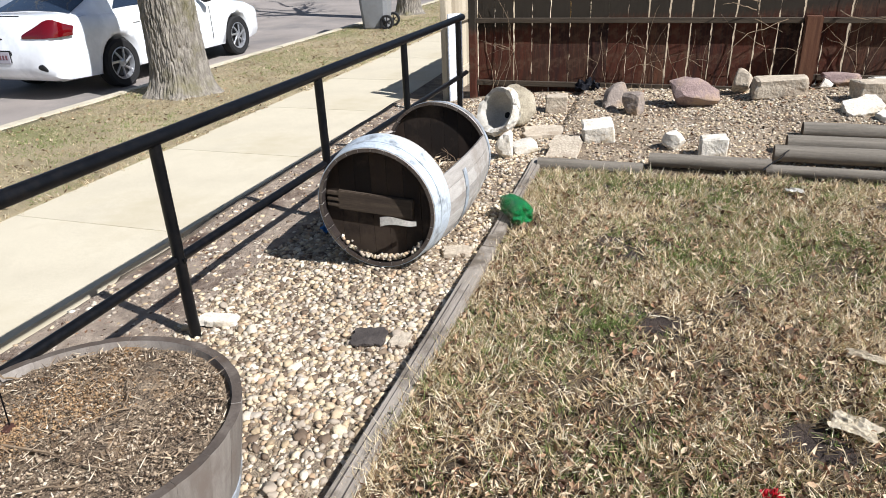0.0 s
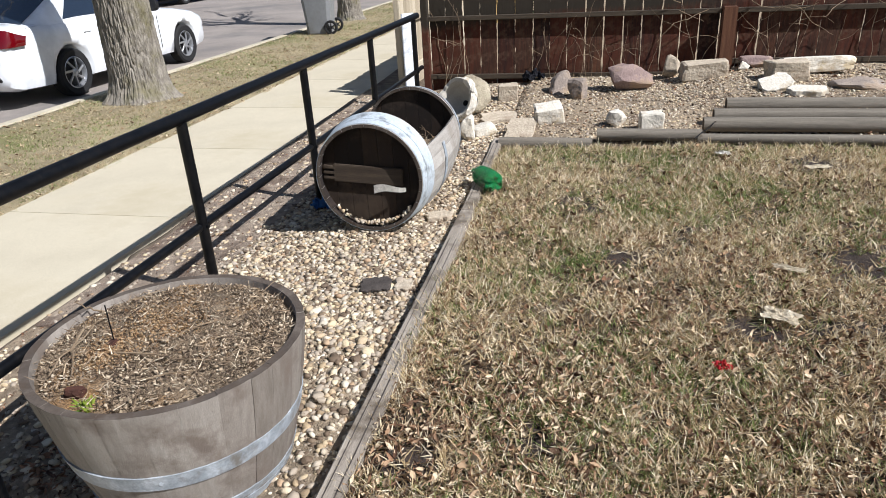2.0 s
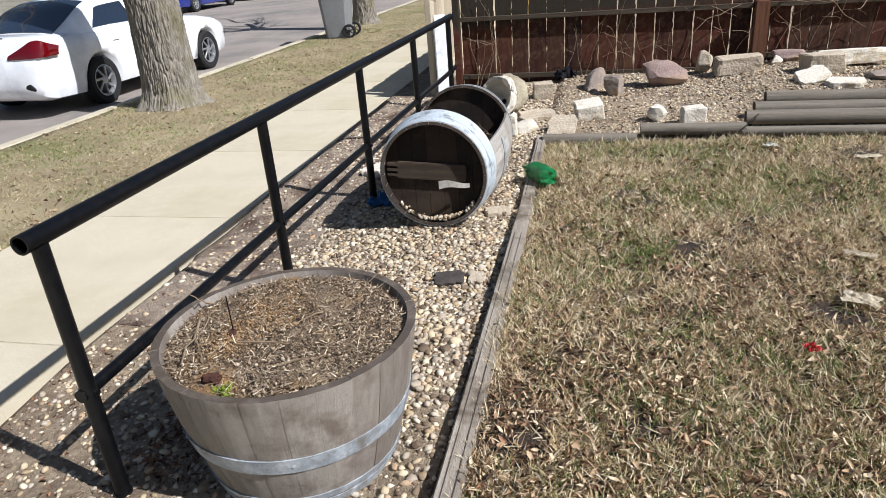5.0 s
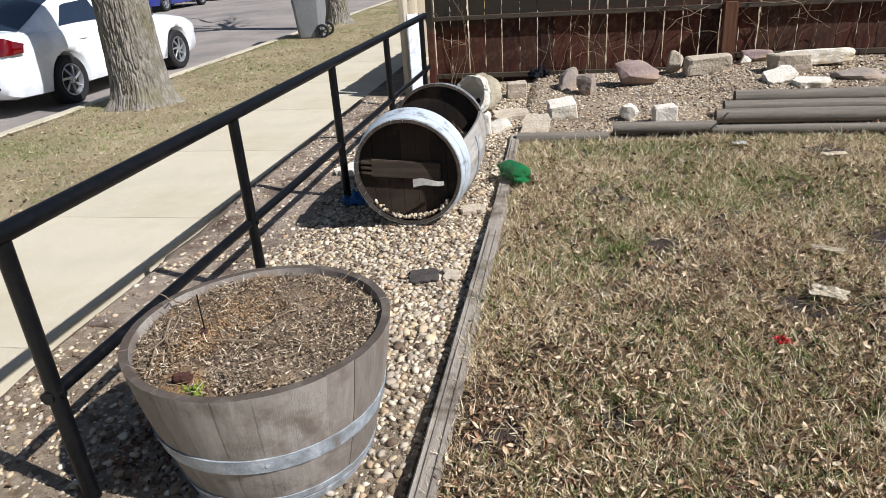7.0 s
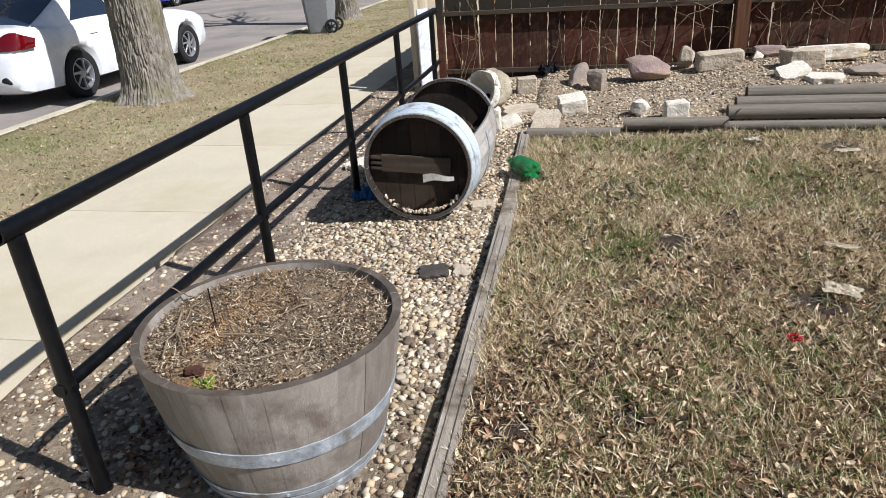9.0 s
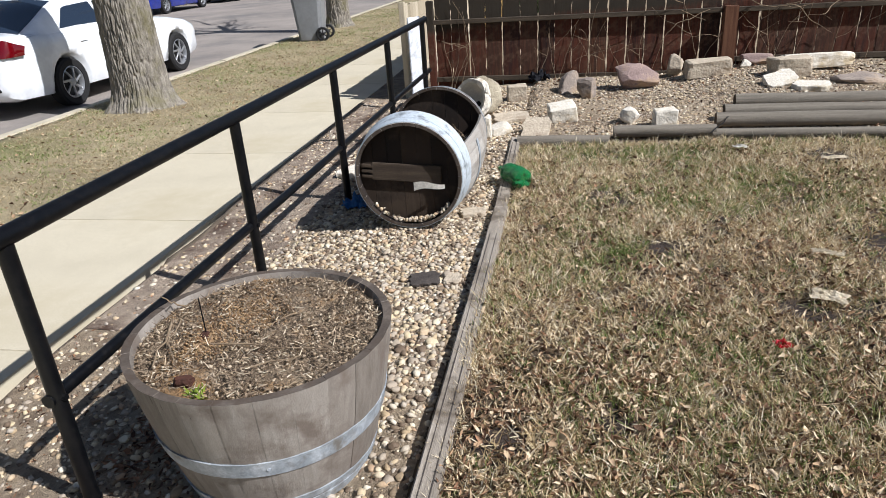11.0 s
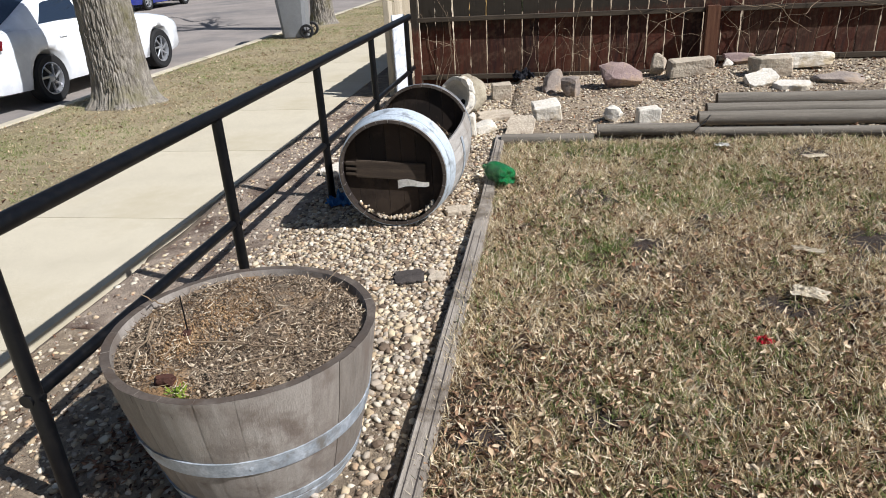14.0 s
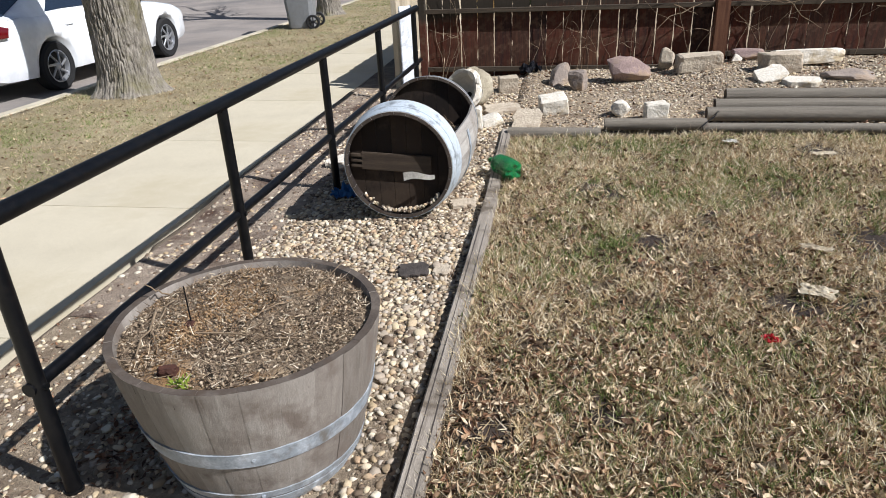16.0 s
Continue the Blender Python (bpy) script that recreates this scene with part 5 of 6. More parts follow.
crumple("red_wrapper", 0.40, 1.66, gz(0.4, 1.6) + 0.012, 0.055, 0.055, 0.035, M_red, "crumpled bright red wrapper on the lawn", "litter", 11, 30)
crumple("blue_bag", -1.80, 3.30, gz(-1.8, 3.3) + 0.01, 0.16, 0.13, 0.10, M_blue_bag, "crumpled blue plastic bag at the foot of a rail post", "litter", 13, 20)
crumple("black_cloth", -0.78, 6.70, gz(-0.78, 6.7), 0.22, 0.16, 0.14, M_cloth, "bunched dark cloth at the foot of the fence", "cloth", 15, 0)
crumple("white_scrap", -1.70, 1.86, gz(-1.7, 1.86) + 0.012, 0.17, 0.09, 0.02, M_paper, "flat white scrap on the gravel behind the planter", "litter", 17, -10)

M_bottle = plain_glass("green_bottle_plastic", lin(18, 120, 64), 0.05, 0.0, 0.7)
M_bottle.node_tree.nodes["Principled BSDF"].inputs["Alpha"].default_value = 0.55


def bottle(m):
    ob = thing("plastic_bottle", m, "crushed green plastic drink bottle lying against the timber", "bottle")
    prof = ((0.012, 0.012), (0.036, 0.0), (0.050, 0.014), (0.054, 0.04), (0.053, 0.07), (0.049, 0.085), (0.053, 0.10), (0.054, 0.135), (0.046, 0.165), (0.028, 0.195), (0.014, 0.212), (0.0135, 0.232))
    bm = bmesh.new()
    rows = []
    for r, z in prof:
        row = []
        for k in range(40):
            u = 2 * math.pi * k / 40
            pet = 1 - 0.20 * max(0.0, math.cos(u * 5)) * max(0.0, 1 - z / 0.035)
            dent = 1 + 0.16 * noise.noise(Vector((math.cos(u) * 1.3, math.sin(u) * 1.3, z * 16)))
            row.append(bm.verts.new((r * pet * dent * math.cos(u), r * pet * dent * math.sin(u), z + (0.012 * max(0.0, -math.cos(u * 5)) if z < 0.01 else 0))))
        rows.append(row)
    for p, q in zip(rows, rows[1:]):
        for k in range(40):
            bm.faces.new((p[k], p[(k + 1) % 40], q[(k + 1) % 40], q[k]))
    bm.faces.new(rows[0][::-1])
    bmesh.ops.recalc_face_normals(bm, faces=bm.faces)
    bmesh.ops.solidify(bm, geom=bm.faces[:], thickness=0.0008)
    part("shell", bm, M_bottle, ob, smooth=True)
    part("cap", rod_bm((0, 0, 0.222), (0, 0, 0.238), 0.0155, 20), M_bottle, ob)
    return ob


bottle(pose(-0.695, 3.45, 0.077, -90, 0, 38) @ Matrix.Scale(1.28, 4))

# soil and dry weeds in the lying barrel
M_straw = surface("straw", st((104, 86, 68), (148, 128, 102), (180, 160, 132), (204, 190, 166)), 20, 0.9, 0.0, 80, vary="island", spread=0.1)
bm = bmesh.new()
rows = []
for i in range(24):
    v = 0.07 + 0.82 * i / 23
    rows.append([bm.verts.new((xx, v, -0.045 + 0.03 * noise.noise(Vector((xx * 7, v * 7, 2))) + 0.012 * noise.noise(Vector((xx * 25, v * 25, 2))) + 0.05 * smooth(0.0, 0.3, xx))) for xx in np.linspace(-0.30, 0.30, 20)])
for p, q in zip(rows, rows[1:]):
    for k in range(19):
        bm.faces.new((p[k], p[k + 1], q[k + 1], q[k]))
part("soil", bm, M_potsoil, wine_barrel, "dry soil and leaf litter in the cut-open barrel", smooth=True)
wr = random.Random(2)
for k in range(15):
    p, d, pts = Vector((0.17 + wr.uniform(-0.09, 0.09), 0.52 + wr.uniform(-0.16, 0.16), -0.05)), Vector((wr.gauss(0, 0.3), wr.gauss(0, 0.3), 1)).normalized(), []
    for i in range(wr.randint(5, 9)):
        pts.append(p.copy())
        p = p + d * 0.03
        d = (d + Vector((wr.gauss(0, 0.35), wr.gauss(0, 0.35), wr.gauss(0, 0.2)))).normalized()
    tube("dry_stem", pts, 0.003, M_vine, wine_barrel, 5, 0.001)

# the planter's soil: stake, twigs, weed
tube("stake", [(-0.163, -0.055, 0.40), (-0.164, -0.05, 0.50), (-0.170, -0.04, 0.625)], 0.0022, M_black, planter, 6)
M_clod = surface("rust_clod", st((48, 27, 20), (78, 46, 34)), 20, 0.9, 0.3, 90)
part("clod", rock_bm(0.035, 0.03, 0.022, 5), M_clod, planter, m=pose(-0.163, -0.057, 0.485))
part("clod", rock_bm(0.045, 0.03, 0.035, 8, 0.5), M_clod, planter, m=pose(-0.085, -0.315, 0.488, 0, 0, 40))
for a, b, r in (((-0.11, -0.11, 0.503), (0.26, -0.105, 0.502), 0.0035), ((-0.33, 0.03, 0.50), (-0.215, -0.27, 0.51), 0.0045), ((-0.335, 0.12, 0.49), (-0.365, 0.05, 0.57), 0.0035), ((-0.30, 0.08, 0.50), (-0.25, -0.14, 0.515), 0.003), ((-0.27, -0.10, 0.50), (-0.15, -0.25, 0.51), 0.003), ((-0.05, 0.25, 0.50), (0.08, 0.10, 0.51), 0.003), ((0.15, 0.22, 0.50), (0.24, 0.28, 0.57), 0.0025), ((-0.28, 0.2, 0.5), (-0.2, 0.28, 0.51), 0.003), ((0.05, -0.22, 0.5), (0.2, -0.17, 0.515), 0.003), ((0.1, 0.12, 0.5), (0.03, -0.02, 0.52), 0.003)):
    a, b = Vector(a), Vector(b)
    tube("twig", [a.lerp(b, i / 6) + Vector((wr.gauss(0, 0.006), wr.gauss(0, 0.006), wr.uniform(0, 0.006))) for i in range(7)], r, M_vine, planter, 5, r * 0.5)
M_weed = surface("weed_leaf", st((92, 116, 36), (130, 152, 52), (156, 172, 72)), 20, 0.7, 0.0, 60, vary="island", spread=0.3, through_light=0.25)
g = np.random.default_rng(12)
blade = (np.array([[-0.5, 0, 0], [0.5, 0, 0], [-0.42, 0.12, 0.45], [0.42, 0.12, 0.45], [0.0, 0.42, 1.0]], float), np.array([[0, 1, 3], [0, 3, 2], [2, 3, 4]]))
blade2 = (np.array([[-0.5, 0, 0], [0.5, 0, 0], [-0.3, 0.04, 0.55], [0.4, 0.02, 0.55], [0.3, 0.16, 1.0]], float), np.array([[0, 1, 3], [0, 3, 2], [2, 3, 4]]))
n = 46
o = new("weed", grid_np(scatter([blade], np.stack([-0.036 + g.normal(0, 0.014, n), -0.345 + g.normal(0, 0.009, n), np.full(n, 0.487)], -1), turns(g, n, 15, 75), np.stack([g.uniform(0.005, 0.010, n), np.full(n, 0.03), g.uniform(0.02, 0.04, n)], -1)), M_weed, "weed"))
o.parent = planter
tagged(o, "small fresh green weed")


def hollow(x, y):
    """The dug hollow in the planter's soil."""
    return -0.045 * np.exp(-((x + 0.035) ** 2 + (y - 0.10) ** 2) / 0.004)


def debris(n, seed, mats, name, parent, cx, cy, cz, radius, lab):
    """Loose straw and chips over round soil."""
    q = np.random.default_rng(seed)
    r, u = radius * np.sqrt(q.uniform(0, 1, n)), q.uniform(0, 2 * np.pi, n)
    P = np.stack([cx + r * np.cos(u), cy + r * np.sin(u), cz + q.uniform(0.0, 0.02, n)], -1)
    P[:, 2] += hollow(P[:, 0], P[:, 1])
    L = q.uniform(0.006, 0.032, n) * q.choice((1, 1, 1, 1.8), n)
    o = new(name, grid_np(scatter([blade, blade2], P, turns(q, n, 45, 100), np.stack([q.uniform(0.0012, 0.0042, n), L * 0.5, L], -1)), mats, name))
    o.parent = parent
    return tagged(o, lab, kind="stuff")


debris(1900, 3, M_straw, "straw", planter, 0, 0, 0.487, 0.372, "dry straw and root bits")
M_chip = surface("dark_bits", st((58, 46, 37), (104, 88, 71), (156, 138, 116)), 5, 0.95, 0.0, 80, vary="island", spread=0.5)
debris(5200, 4, M_chip, "root_litter", planter, 0, 0, 0.482, 0.372, "dark root and bark bits")
q = np.random.default_rng(61)
n = 4200
r, u = 0.372 * np.sqrt(q.uniform(0, 1, n)), q.uniform(0, 2 * np.pi, n)
M_tan_crumb = surface("tan_soil", st((114, 86, 60), (146, 117, 84), (172, 144, 108)), 12, 0.95, 0.2, 120, vary="island", spread=0.4)
m = 2400
tx, ty = np.concatenate([-0.09 + q.normal(0, 0.075, m // 2), -0.15 + q.normal(0, 0.04, m // 2)]), np.concatenate([0.10 + q.normal(0, 0.06, m // 2), -0.09 + q.normal(0, 0.05, m // 2)])
o = new("tan_crumb", grid_np(scatter(pebble_shapes(1, 6, 12), np.stack([tx, ty, 0.490 + hollow(tx, ty) + q.uniform(0, 0.014, m)], -1), turns(q, m, 0, 90), q.uniform(0.001, 0.0045, m)[:, None] * q.uniform(0.5, 1.3, (m, 3))), M_tan_crumb, "tan_crumb", True))
o.parent = planter
tagged(o, "patch of dug up tan soil", kind="stuff")
M_crumb = surface("soil_crumb", st((104, 90, 76), (144, 126, 105), (174, 155, 129), (200, 186, 164)), 7, 0.95, 0.2, 120, vary="island", spread=0.5)
CR = pebble_shapes(1, 6, 11)
o = new("soil_crumb", grid_np(scatter(CR, np.stack([r * np.cos(u), r * np.sin(u), 0.484 + hollow(r * np.cos(u), r * np.sin(u)) + q.uniform(0, 0.016, n)], -1), turns(q, n, 0, 90), (0.0012 + 0.0052 * q.uniform(0, 1, n) ** 2.8)[:, None] * q.uniform(0.5, 1.3, (n, 3))), M_crumb, "soil_crumb", True))
o.parent = planter
tagged(o, "loose crumbs of dry soil", kind="stuff")
q = np.random.default_rng(6)
n = 900
P = np.stack([q.uniform(-0.26, 0.29, n), q.uniform(0.2, 0.78, n), q.uniform(-0.05, -0.01, n) + 0.045], -1)
o = new("straw", grid_np(scatter([blade, blade2], P, turns(q, n, 62, 100), np.stack([q.uniform(0.003, 0.012, n), np.full(n, 0.02), q.uniform(0.02, 0.05, n)], -1)), M_straw, "straw"))
o.parent = wine_barrel
tagged(o, "dry leaf litter and straw", kind="stuff")


# ---- grass ----
M_dry = surface("dry_grass", st((146, 124, 90), (194, 172, 132), (222, 204, 168), (242, 230, 204)), 6, 0.9, 0.0, 60, vary="island", spread=0.35, through_light=0.3)
M_verge_dry = surface("verge_dry_grass", st((124, 110, 80), (164, 149, 113), (194, 179, 143), (214, 202, 170)), 4, 0.9, 0.0, 60, vary="island", spread=0.4, through_light=0.25)
M_green = surface("green_grass", st((90, 106, 50), (120, 136, 72), (152, 162, 104)), 6, 0.8, 0.0, 60, vary="island", spread=0.35, through_light=0.25)
M_leaf = surface("dead_leaf", st((98, 74, 56), (140, 110, 84), (168, 138, 108), (184, 158, 127), (212, 192, 162)), 14, 0.85, 0.2, 70, vary="island", spread=0.12, through_light=0.12)
M_leaf_dark = surface("rotten_leaf", st((66, 46, 35), (98, 70, 52), (130, 96, 72), (148, 112, 86)), 14, 0.9, 0.2, 70, vary="island", spread=0.12)


def patches(x, y, scale, seed):
    """A smooth field of patches, about -1 to 1."""
    return (np.sin(x * scale + seed) * np.cos(y * scale * 1.13 + seed * 1.7) + 0.6 * np.sin(x * scale * 2.3 - y * scale * 1.6 + seed * 3.1) + 0.4 * np.cos(y * scale * 3.7 + x * scale * 2.9 + seed)) / 1.6


def blades(name, n, x0, x1, y0, y1, mat, lab, seed, keep, lo, hi, w0, w1, tilt=(15, 80), near=0.0, clump=0.011):
    q = np.random.default_rng(seed)
    tuft = 9
    x = np.repeat(q.uniform(x0, x1, n // tuft), tuft)
    y = np.repeat(y0 + (y1 - y0) * q.uniform(0, 1, n // tuft) ** (1 + near), tuft)
    k = np.repeat(q.uniform(0, 1, n // tuft), tuft) < keep(x, y)
    x, y = x[k], y[k]
    n = len(x)
    x, y = x + q.normal(0, clump, n), y + q.normal(0, clump, n)
    P = np.stack([x, y, height(x, y) - 0.003], -1)
    L = q.uniform(lo, hi, n)
    S = np.stack([q.uniform(w0, w1, n), L * q.uniform(0.3, 0.9, n), L], -1)
    return tagged(new(name, grid_np(scatter([blade, blade2], P, turns(q, n, *tilt), S), mat, name)), lab, "grass", kind="stuff")


on_lawn = lambda x, y: (x > -0.775 - 0.012 * y).astype(float)
green_spots = lambda x, y: sum(np.exp(-(((x - cx) / rx) ** 2 + ((y - cy) / ry) ** 2)) for cx, cy, rx, ry in ((0.03, 1.67, 0.25, 0.12), (0.13, 3.27, 0.5, 0.25), (0.14, 4.3, 0.6, 0.2), (-0.15, 2.4, 0.25, 0.2), (1.0, 3.5, 0.4, 0.25), (-0.3, 1.25, 0.15, 0.1)))
blades("dry_grass", 260000, -0.8, 3.3, 0.15, 4.54, M_dry, "short matted dry tan lawn grass", 1, lambda x, y: on_lawn(x, y) * (1 - 0.93 * bare(x, y)) * (1 - 0.55 * np.minimum(green_spots(x, y), 1)) * np.clip(0.78 + 0.35 * patches(x, y, 3.1, 1.0) + 0.3 * patches(x, y, 9.0, 2.0), 0.12, 1), 0.028, 0.085, 0.0025, 0.0057, (25, 88), 0.25, 0.013)
blades("green_grass", 150000, -0.8, 3.3, 0.15, 4.54, M_green, "thin patches of new green grass in the lawn", 2, lambda x, y: on_lawn(x, y) * (1 - 0.97 * bare(x, y)) * np.clip(0.38 + 0.6 * patches(x, y, 2.2, 4.0) + 1.1 * green_spots(x, y), 0.05, 1), 0.024, 0.066, 0.0018, 0.0040, (10, 70), 0.25)
blades("edge_grass", 5200, -0.80, -0.68, 0.2, 4.6, M_dry, "dry grass tufts along the edging timber", 3, lambda x, y: on_lawn(x, y) * (patches(x * 0, y, 5.0, 2.0) > -0.1), 0.035, 0.085, 0.0015, 0.003, (15, 75))
blades("verge_grass", 90000, -6.36, -4.06, 0.6, 20.0, M_verge_dry, "dry tan grass of the verge", 4, lambda x, y: (x + WALK_SKEW * y < -4.07) * np.clip(0.75 + 0.5 * patches(x, y, 1.7, 2.0), 0.15, 1), 0.025, 0.055, 0.0025, 0.005, (30, 88), 0.4, 0.03)
blades("verge_green_grass", 60000, -6.36, -4.06, 0.6, 20.0, M_green, "greenish new grass in the verge", 5, lambda x, y: (x + WALK_SKEW * y < -4.07) * np.clip(0.25 + 0.8 * patches(x, y, 1.3, 5.0), 0.03, 1), 0.025, 0.05, 0.0025, 0.005, (20, 80), 0.4, 0.03)
around = lambda x, y: np.where((x < 3.3) & (y > 0.15), 0.0, 1.0) * (y < 4.54) * (x > -0.76)
blades("dry_grass", 75000, -0.8, 7.0, -4.5, 4.54, M_dry, "dry tan lawn grass running on past the yard", 14, around, 0.035, 0.08, 0.007, 0.013, (30, 88), 0.0, 0.03)
blades("green_grass", 36000, -0.8, 7.0, -4.5, 4.54, M_green, "new green grass running on past the yard", 15, lambda x, y: around(x, y) * np.clip(0.42 + 0.9 * patches(x, y, 2.2, 4.0), 0.04, 1), 0.03, 0.06, 0.004, 0.007, (20, 70), 0.0, 0.03)
blades("verge_tufts", 2600, -4.30, -4.06, 0.6, 18.0, M_dry, "grass hanging over the sidewalk edge", 7, lambda x, y: (np.abs(x + WALK_SKEW * y + 4.08) < 0.07).astype(float), 0.03, 0.07, 0.004, 0.007, (30, 85))

LEAVES = []
lq = np.random.default_rng(77)
for k in range(12):
    w, c, fold, tw = lq.uniform(0.16, 0.42), lq.uniform(-0.2, 0.9), lq.uniform(0.2, 1.5), lq.uniform(-0.5, 0.5)
    ys = np.array([-0.55, -0.25, 0.15, 0.52])
    ws = np.array([0.05, 0.95, 0.85, 0.04]) * w * (1 + lq.uniform(-0.25, 0.25, 4))
    v = []
    for yy, ww in zip(ys, ws):
        bend, roll = c * yy * yy * 1.6, tw * yy * 2.0
        for s in (-1, 0, 1):
            px, pz = s * ww * math.cos(fold * abs(s)), ww * abs(s) * math.sin(fold) + lq.uniform(-0.03, 0.03)
            v.append((px * math.cos(roll) - pz * math.sin(roll) + 0.25 * tw * yy * yy, yy, bend + px * math.sin(roll) + pz * math.cos(roll)))
    f = []
    for i in range(3):
        for s in range(2):
            a = i * 3 + s
            f += [(a, a + 1, a + 4), (a, a + 4, a + 3)]
    LEAVES.append((np.array(v), np.array(f)))


def leaves(name, n, x0, x1, y0, y1, mat, lab, seed, keep, lo, hi, near=0.0, lift=0.012, tilt=(0, 55)):
    q = np.random.default_rng(seed)
    x = q.uniform(x0, x1, n)
    y = y0 + (y1 - y0) * q.uniform(0, 1, n) ** (1 + near)
    k = q.uniform(0, 1, n) < keep(x, y)
    x, y = x[k], y[k]
    n = len(x)
    L = q.uniform(lo, hi, n)
    S = np.stack([L * q.uniform(0.55, 1.1, n), L, L * q.uniform(0.6, 1.1, n)], -1)
    P = np.stack([x, y, height(x, y) + q.uniform(0.004, 0.004 + lift, n)], -1)
    return tagged(new(name, grid_np(scatter(LEAVES, P, turns(q, n, *tilt), S), mat, name, True)), lab, "leaf litter", kind="stuff")


leaves("leaf_litter", 82000, -0.76, 3.3, 0.15, 4.5, M_leaf, "bleached curled dead leaves over the lawn", 8, lambda x, y: on_lawn(x, y) * (1 - 0.9 * bare(x, y)) * np.clip(0.66 - 0.13 * y + 0.32 * patches(x, y, 2.7, 9.0) + 0.2 * patches(x, y, 8.0, 3.0), 0.05, 1), 0.013, 0.040, 0.45, 0.030, (10, 85))
leaves("dark_leaf_litter", 24000, -0.76, 3.3, 0.15, 4.5, M_leaf_dark, "brown rotting leaves over the lawn", 9, lambda x, y: on_lawn(x, y) * np.clip(0.42 - 0.07 * y - 0.25 * bare(x, y) + 0.25 * patches(x, y, 2.4, 3.0) + 0.2 * patches(x, y, 7.0, 5.0), 0.05, 1), 0.014, 0.040, 0.45, 0.022, (10, 80))
leaves("verge_leaves", 3200, -6.3, -4.1, 0.6, 14.0, M_leaf, "scattered dead leaves on the verge", 10, lambda x, y: np.full_like(x, 0.8), 0.02, 0.045, 0.3)
leaves("path_edge_leaves", 2600, -2.69, -1.75, 0.5, 6.6, M_leaf_dark, "brown leaf bits along the sidewalk edge", 11, lambda x, y: np.clip(1.25 - (x + 2.84) * 0.9, 0.1, 1), 0.010, 0.028, 0.0, 0.006)
leaves("leaf_drift", 4200, -2.05, -1.45, 0.75, 1.95, M_leaf_dark, "dark drift of dead leaves between the rail and the planter", 16, lambda x, y: np.exp(-((x + 1.78) / 0.20) ** 2 - ((y - 1.25) / 0.42) ** 2) * (np.hypot(x - PLANT_X, y - PLANT_Y) > 0.33), 0.014, 0.036, 0.0, 0.014)
leaves("leaf_litter", 9000, -0.76, 7.0, -4.5, 4.5, M_leaf, "bleached dead leaves over the lawn past the yard", 17, around, 0.025, 0.05, 0.0, 0.02, (0, 60))
leaves("bed_leaves", 800, -1.9, 3.3, 4.7, 6.8, M_leaf_dark, "dead leaves on the gravel bed", 13, lambda x, y: np.clip(0.5 + 0.5 * (y > 6.3), 0, 1), 0.02, 0.05, 0.0, 0.02)
M_twig = surface("fallen_twig", st((120, 102, 80), (160, 142, 114)), 14, 0.9, 0.1, 80, vary="island", spread=0.2)
q = np.random.default_rng(31)
n = 160
stick = (np.array([[-0.5, -0.3, 0], [0.5, -0.3, 0], [0, 0.5, 0], [-0.4, 0.7, 1], [0.6, 0.7, 1], [0.1, 1.3, 1]], float), np.array([[0, 1, 4], [0, 4, 3], [1, 2, 5], [1, 5, 4], [2, 0, 3], [2, 3, 5]]))
x, y = q.uniform(-0.7, 3.0, n), 0.3 + 4.1 * q.uniform(0, 1, n) ** 1.4
tagged(new("fallen_twigs", grid_np(scatter([stick], np.stack([x, y, height(x, y) + 0.03], -1), turns(q, n, 80, 96), np.stack([np.full(n, 0.004), np.full(n, 0.004), q.uniform(0.05, 0.16, n)], -1)), M_twig, "fallen_twigs")), "thin dry twigs lying on the lawn", "twigs", kind="stuff")


# ---- pebbles ----
SMOOTH_PEB, ROUGH_PEB = pebble_shapes(2, 8, 1), pebble_shapes(1, 8, 5)


def pebbles(name, shapes, n, x0, x1, y0, y1, keep, lo, hi, mat, lab, seed, parent, lift=0.35):
    q = np.random.default_rng(seed)
    x, y = q.uniform(x0, x1, n), q.uniform(y0, y1, n)
    k = q.uniform(0, 1, n) < keep(x, y)
    k &= np.hypot(x - PLANT_X, y - PLANT_Y) > 0.305
    x, y = x[k], y[k]
    n = len(x)
    r = lo + (hi - lo) * q.uniform(0, 1, n) ** 1.7
    S = r[:, None] * np.stack([q.uniform(0.85, 1.4, n), q.uniform(0.65, 1.0, n), q.uniform(0.4, 0.75, n)], -1)
    P = np.stack([x, y, height(x, y) + r * q.uniform(0.1, lift + 0.35, n)], -1)
    o = new(name, grid_np(scatter(shapes, P, turns(q, n, 0, 35), S), mat, name, True))
    o.parent = parent
    return tagged(o, lab, kind="stuff")


dense = lambda x, y: np.clip(0.34 + 0.66 * smooth(-2.35, -1.55, x) * (0.45 + 0.55 * smooth(0.5, 1.4, y)) + 0.25 * patches(x, y, 3.0, 2.0), 0.12, 1) * (x < -0.855) * (1 - 0.40 * smooth(1.3, 1.8, y) * (1 - smooth(-2.15, -1.9, x))) * (0.38 + 0.62 * smooth(1.0, 1.9, y)) * (1 - 0.6 * np.exp(-((x + 1.78) / 0.20) ** 2 - ((y - 1.25) / 0.42) ** 2))
pebbles("pebbles", ROUGH_PEB, 33000, -2.69, -0.86, 0.48, 2.75, dense, 0.0055, 0.0185, M_pebble, "rounded cream, tan and grey river pebbles", 41, gravel_strip)
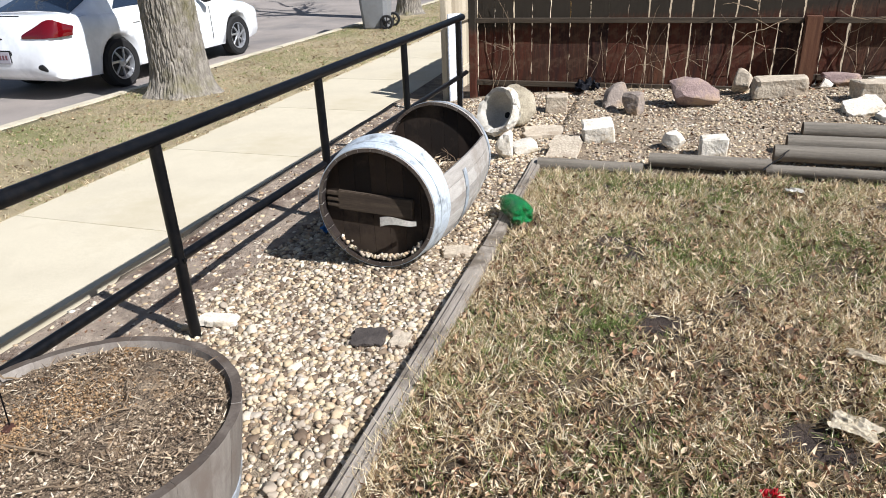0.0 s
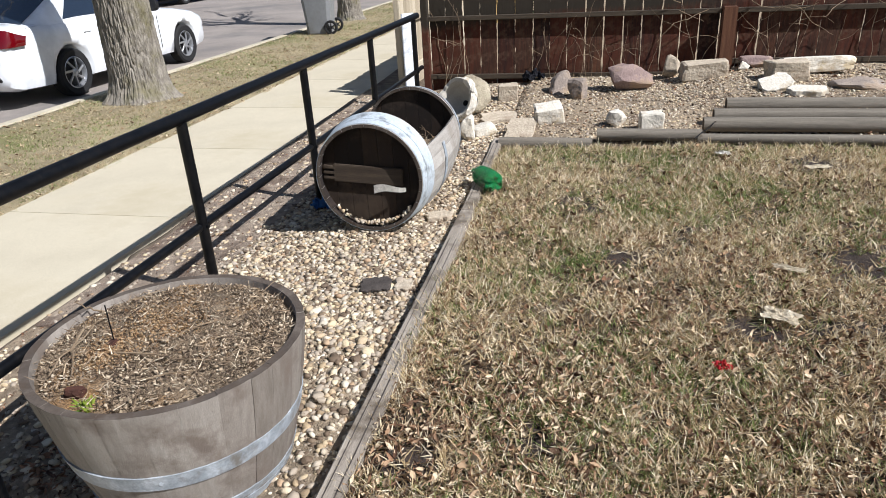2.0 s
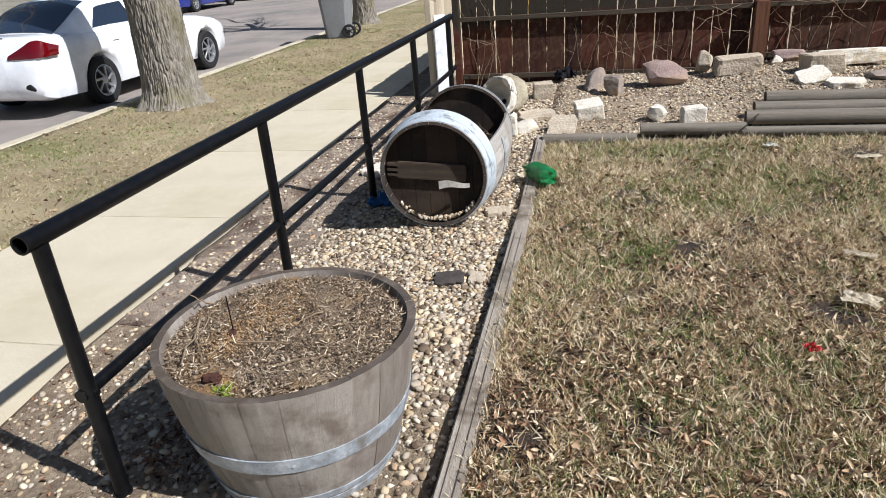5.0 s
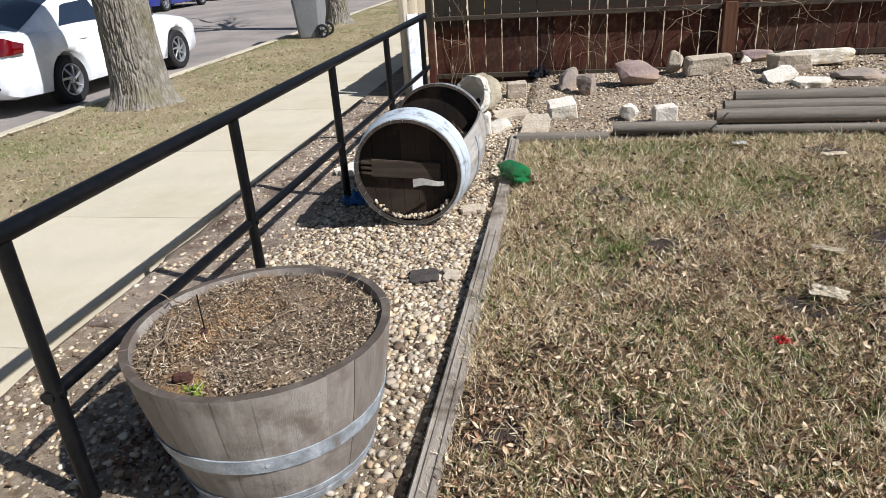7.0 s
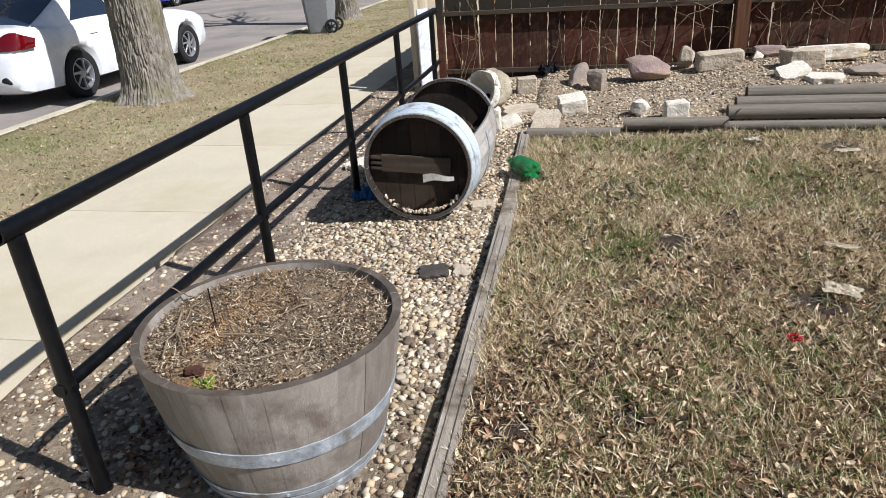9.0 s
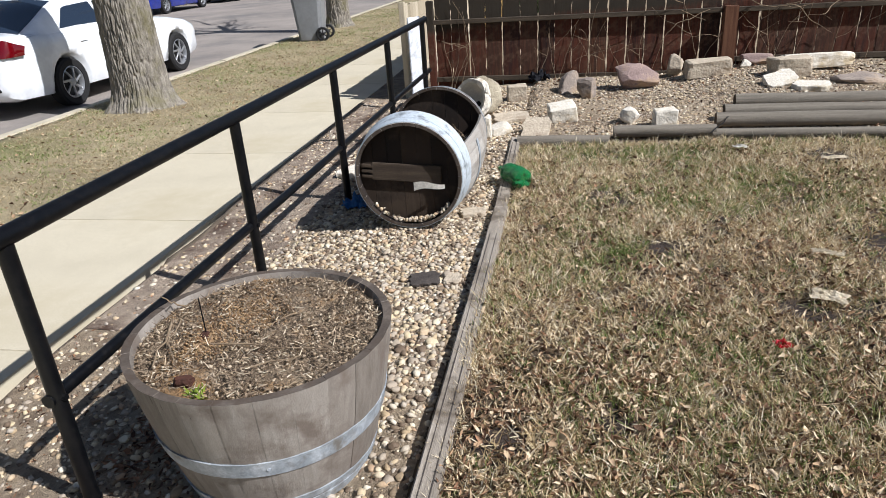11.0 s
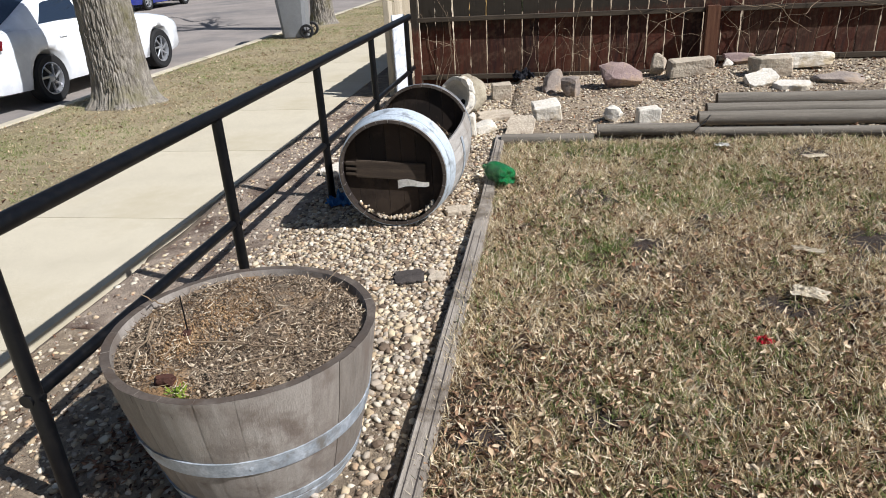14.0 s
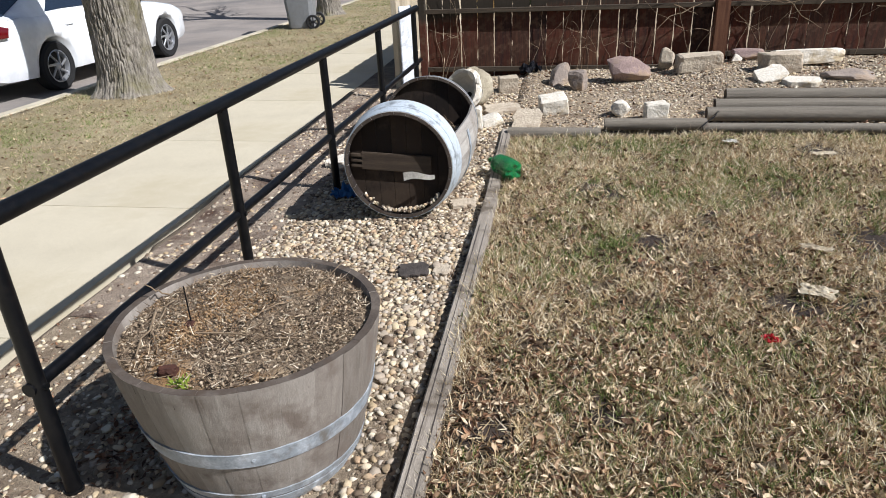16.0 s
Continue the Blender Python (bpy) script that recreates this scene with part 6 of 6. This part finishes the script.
pebbles("pebbles", ROUGH_PEB, 27000, -2.69, -0.86, 2.75, 6.7, lambda x, y: np.clip(0.36 + 0.64 * smooth(-2.15, -1.85, x) + 0.2 * patches(x, y, 3.0, 2.0), 0.12, 1) * (x < -0.855), 0.007, 0.019, M_pebble, "rounded cream, tan and grey river pebbles", 42, gravel_strip)
pebbles("grit", ROUGH_PEB, 17000, -2.69, -0.86, 0.48, 4.0, lambda x, y: np.where(x < -0.855, 0.9, 0.0) * (0.5 + 0.5 * smooth(1.0, 1.9, y)) * (1 - 0.25 * smooth(1.3, 1.8, y) * (1 - smooth(-2.15, -1.9, x))), 0.003, 0.0095, M_pebble, "fine grit between the pebbles", 43, gravel_strip)
pebbles("small_gravel", ROUGH_PEB, 23000, -0.85, 3.6, 4.70, 6.82, lambda x, y: np.clip(0.55 + 0.5 * smooth(-0.35, 0.1, x) + 0.3 * patches(x, y, 3.2, 1.0), 0.25, 1), 0.007, 0.0165, M_pebble, "small pale angular gravel", 44, gravel_bed)
q = np.random.default_rng(9)
n = 130
x, y = -1.27 + q.normal(0, 0.11, n), 2.80 + np.abs(q.normal(0, 0.018, n))
x = np.clip(x, -1.50, -1.08)
P = np.stack([x, y, 0.324 - np.sqrt(0.285 ** 2 - (x + 1.292) ** 2) + q.uniform(0.004, 0.016, n)], -1)
o = new("pebbles", grid_np(scatter(ROUGH_PEB, P, turns(q, n, 0, 40), np.repeat(q.uniform(0.005, 0.013, n)[:, None], 3, 1)), M_pebble, "pebbles", True))
o.parent = gravel_strip
tagged(o, "pebbles spilled into the rim of the barrel", kind="stuff")

peb_me = [grid_np(s, M_pebble_one, "pebble", True) for s in SMOOTH_PEB]
q = random.Random(50)
count = 0
while count < 290:
    x, y = q.uniform(-2.1, -0.89), q.uniform(0.5, 2.4)
    if math.hypot(x - PLANT_X, y - PLANT_Y) < 0.335:
        continue
    r = q.choice((0.012, 0.014, 0.016, 0.018, 0.020, 0.024)) * q.uniform(0.9, 1.15)
    ob = share("pebble", peb_me[count % 8], gravel_strip, pose(x, y, gz(x, y) + r * 0.55, q.uniform(-15, 15), q.uniform(-15, 15), q.uniform(0, 360)) @ Matrix.Diagonal((r * q.uniform(0.95, 1.3), r * q.uniform(0.75, 1.0), r * q.uniform(0.5, 0.75), 1)))
    count += 1
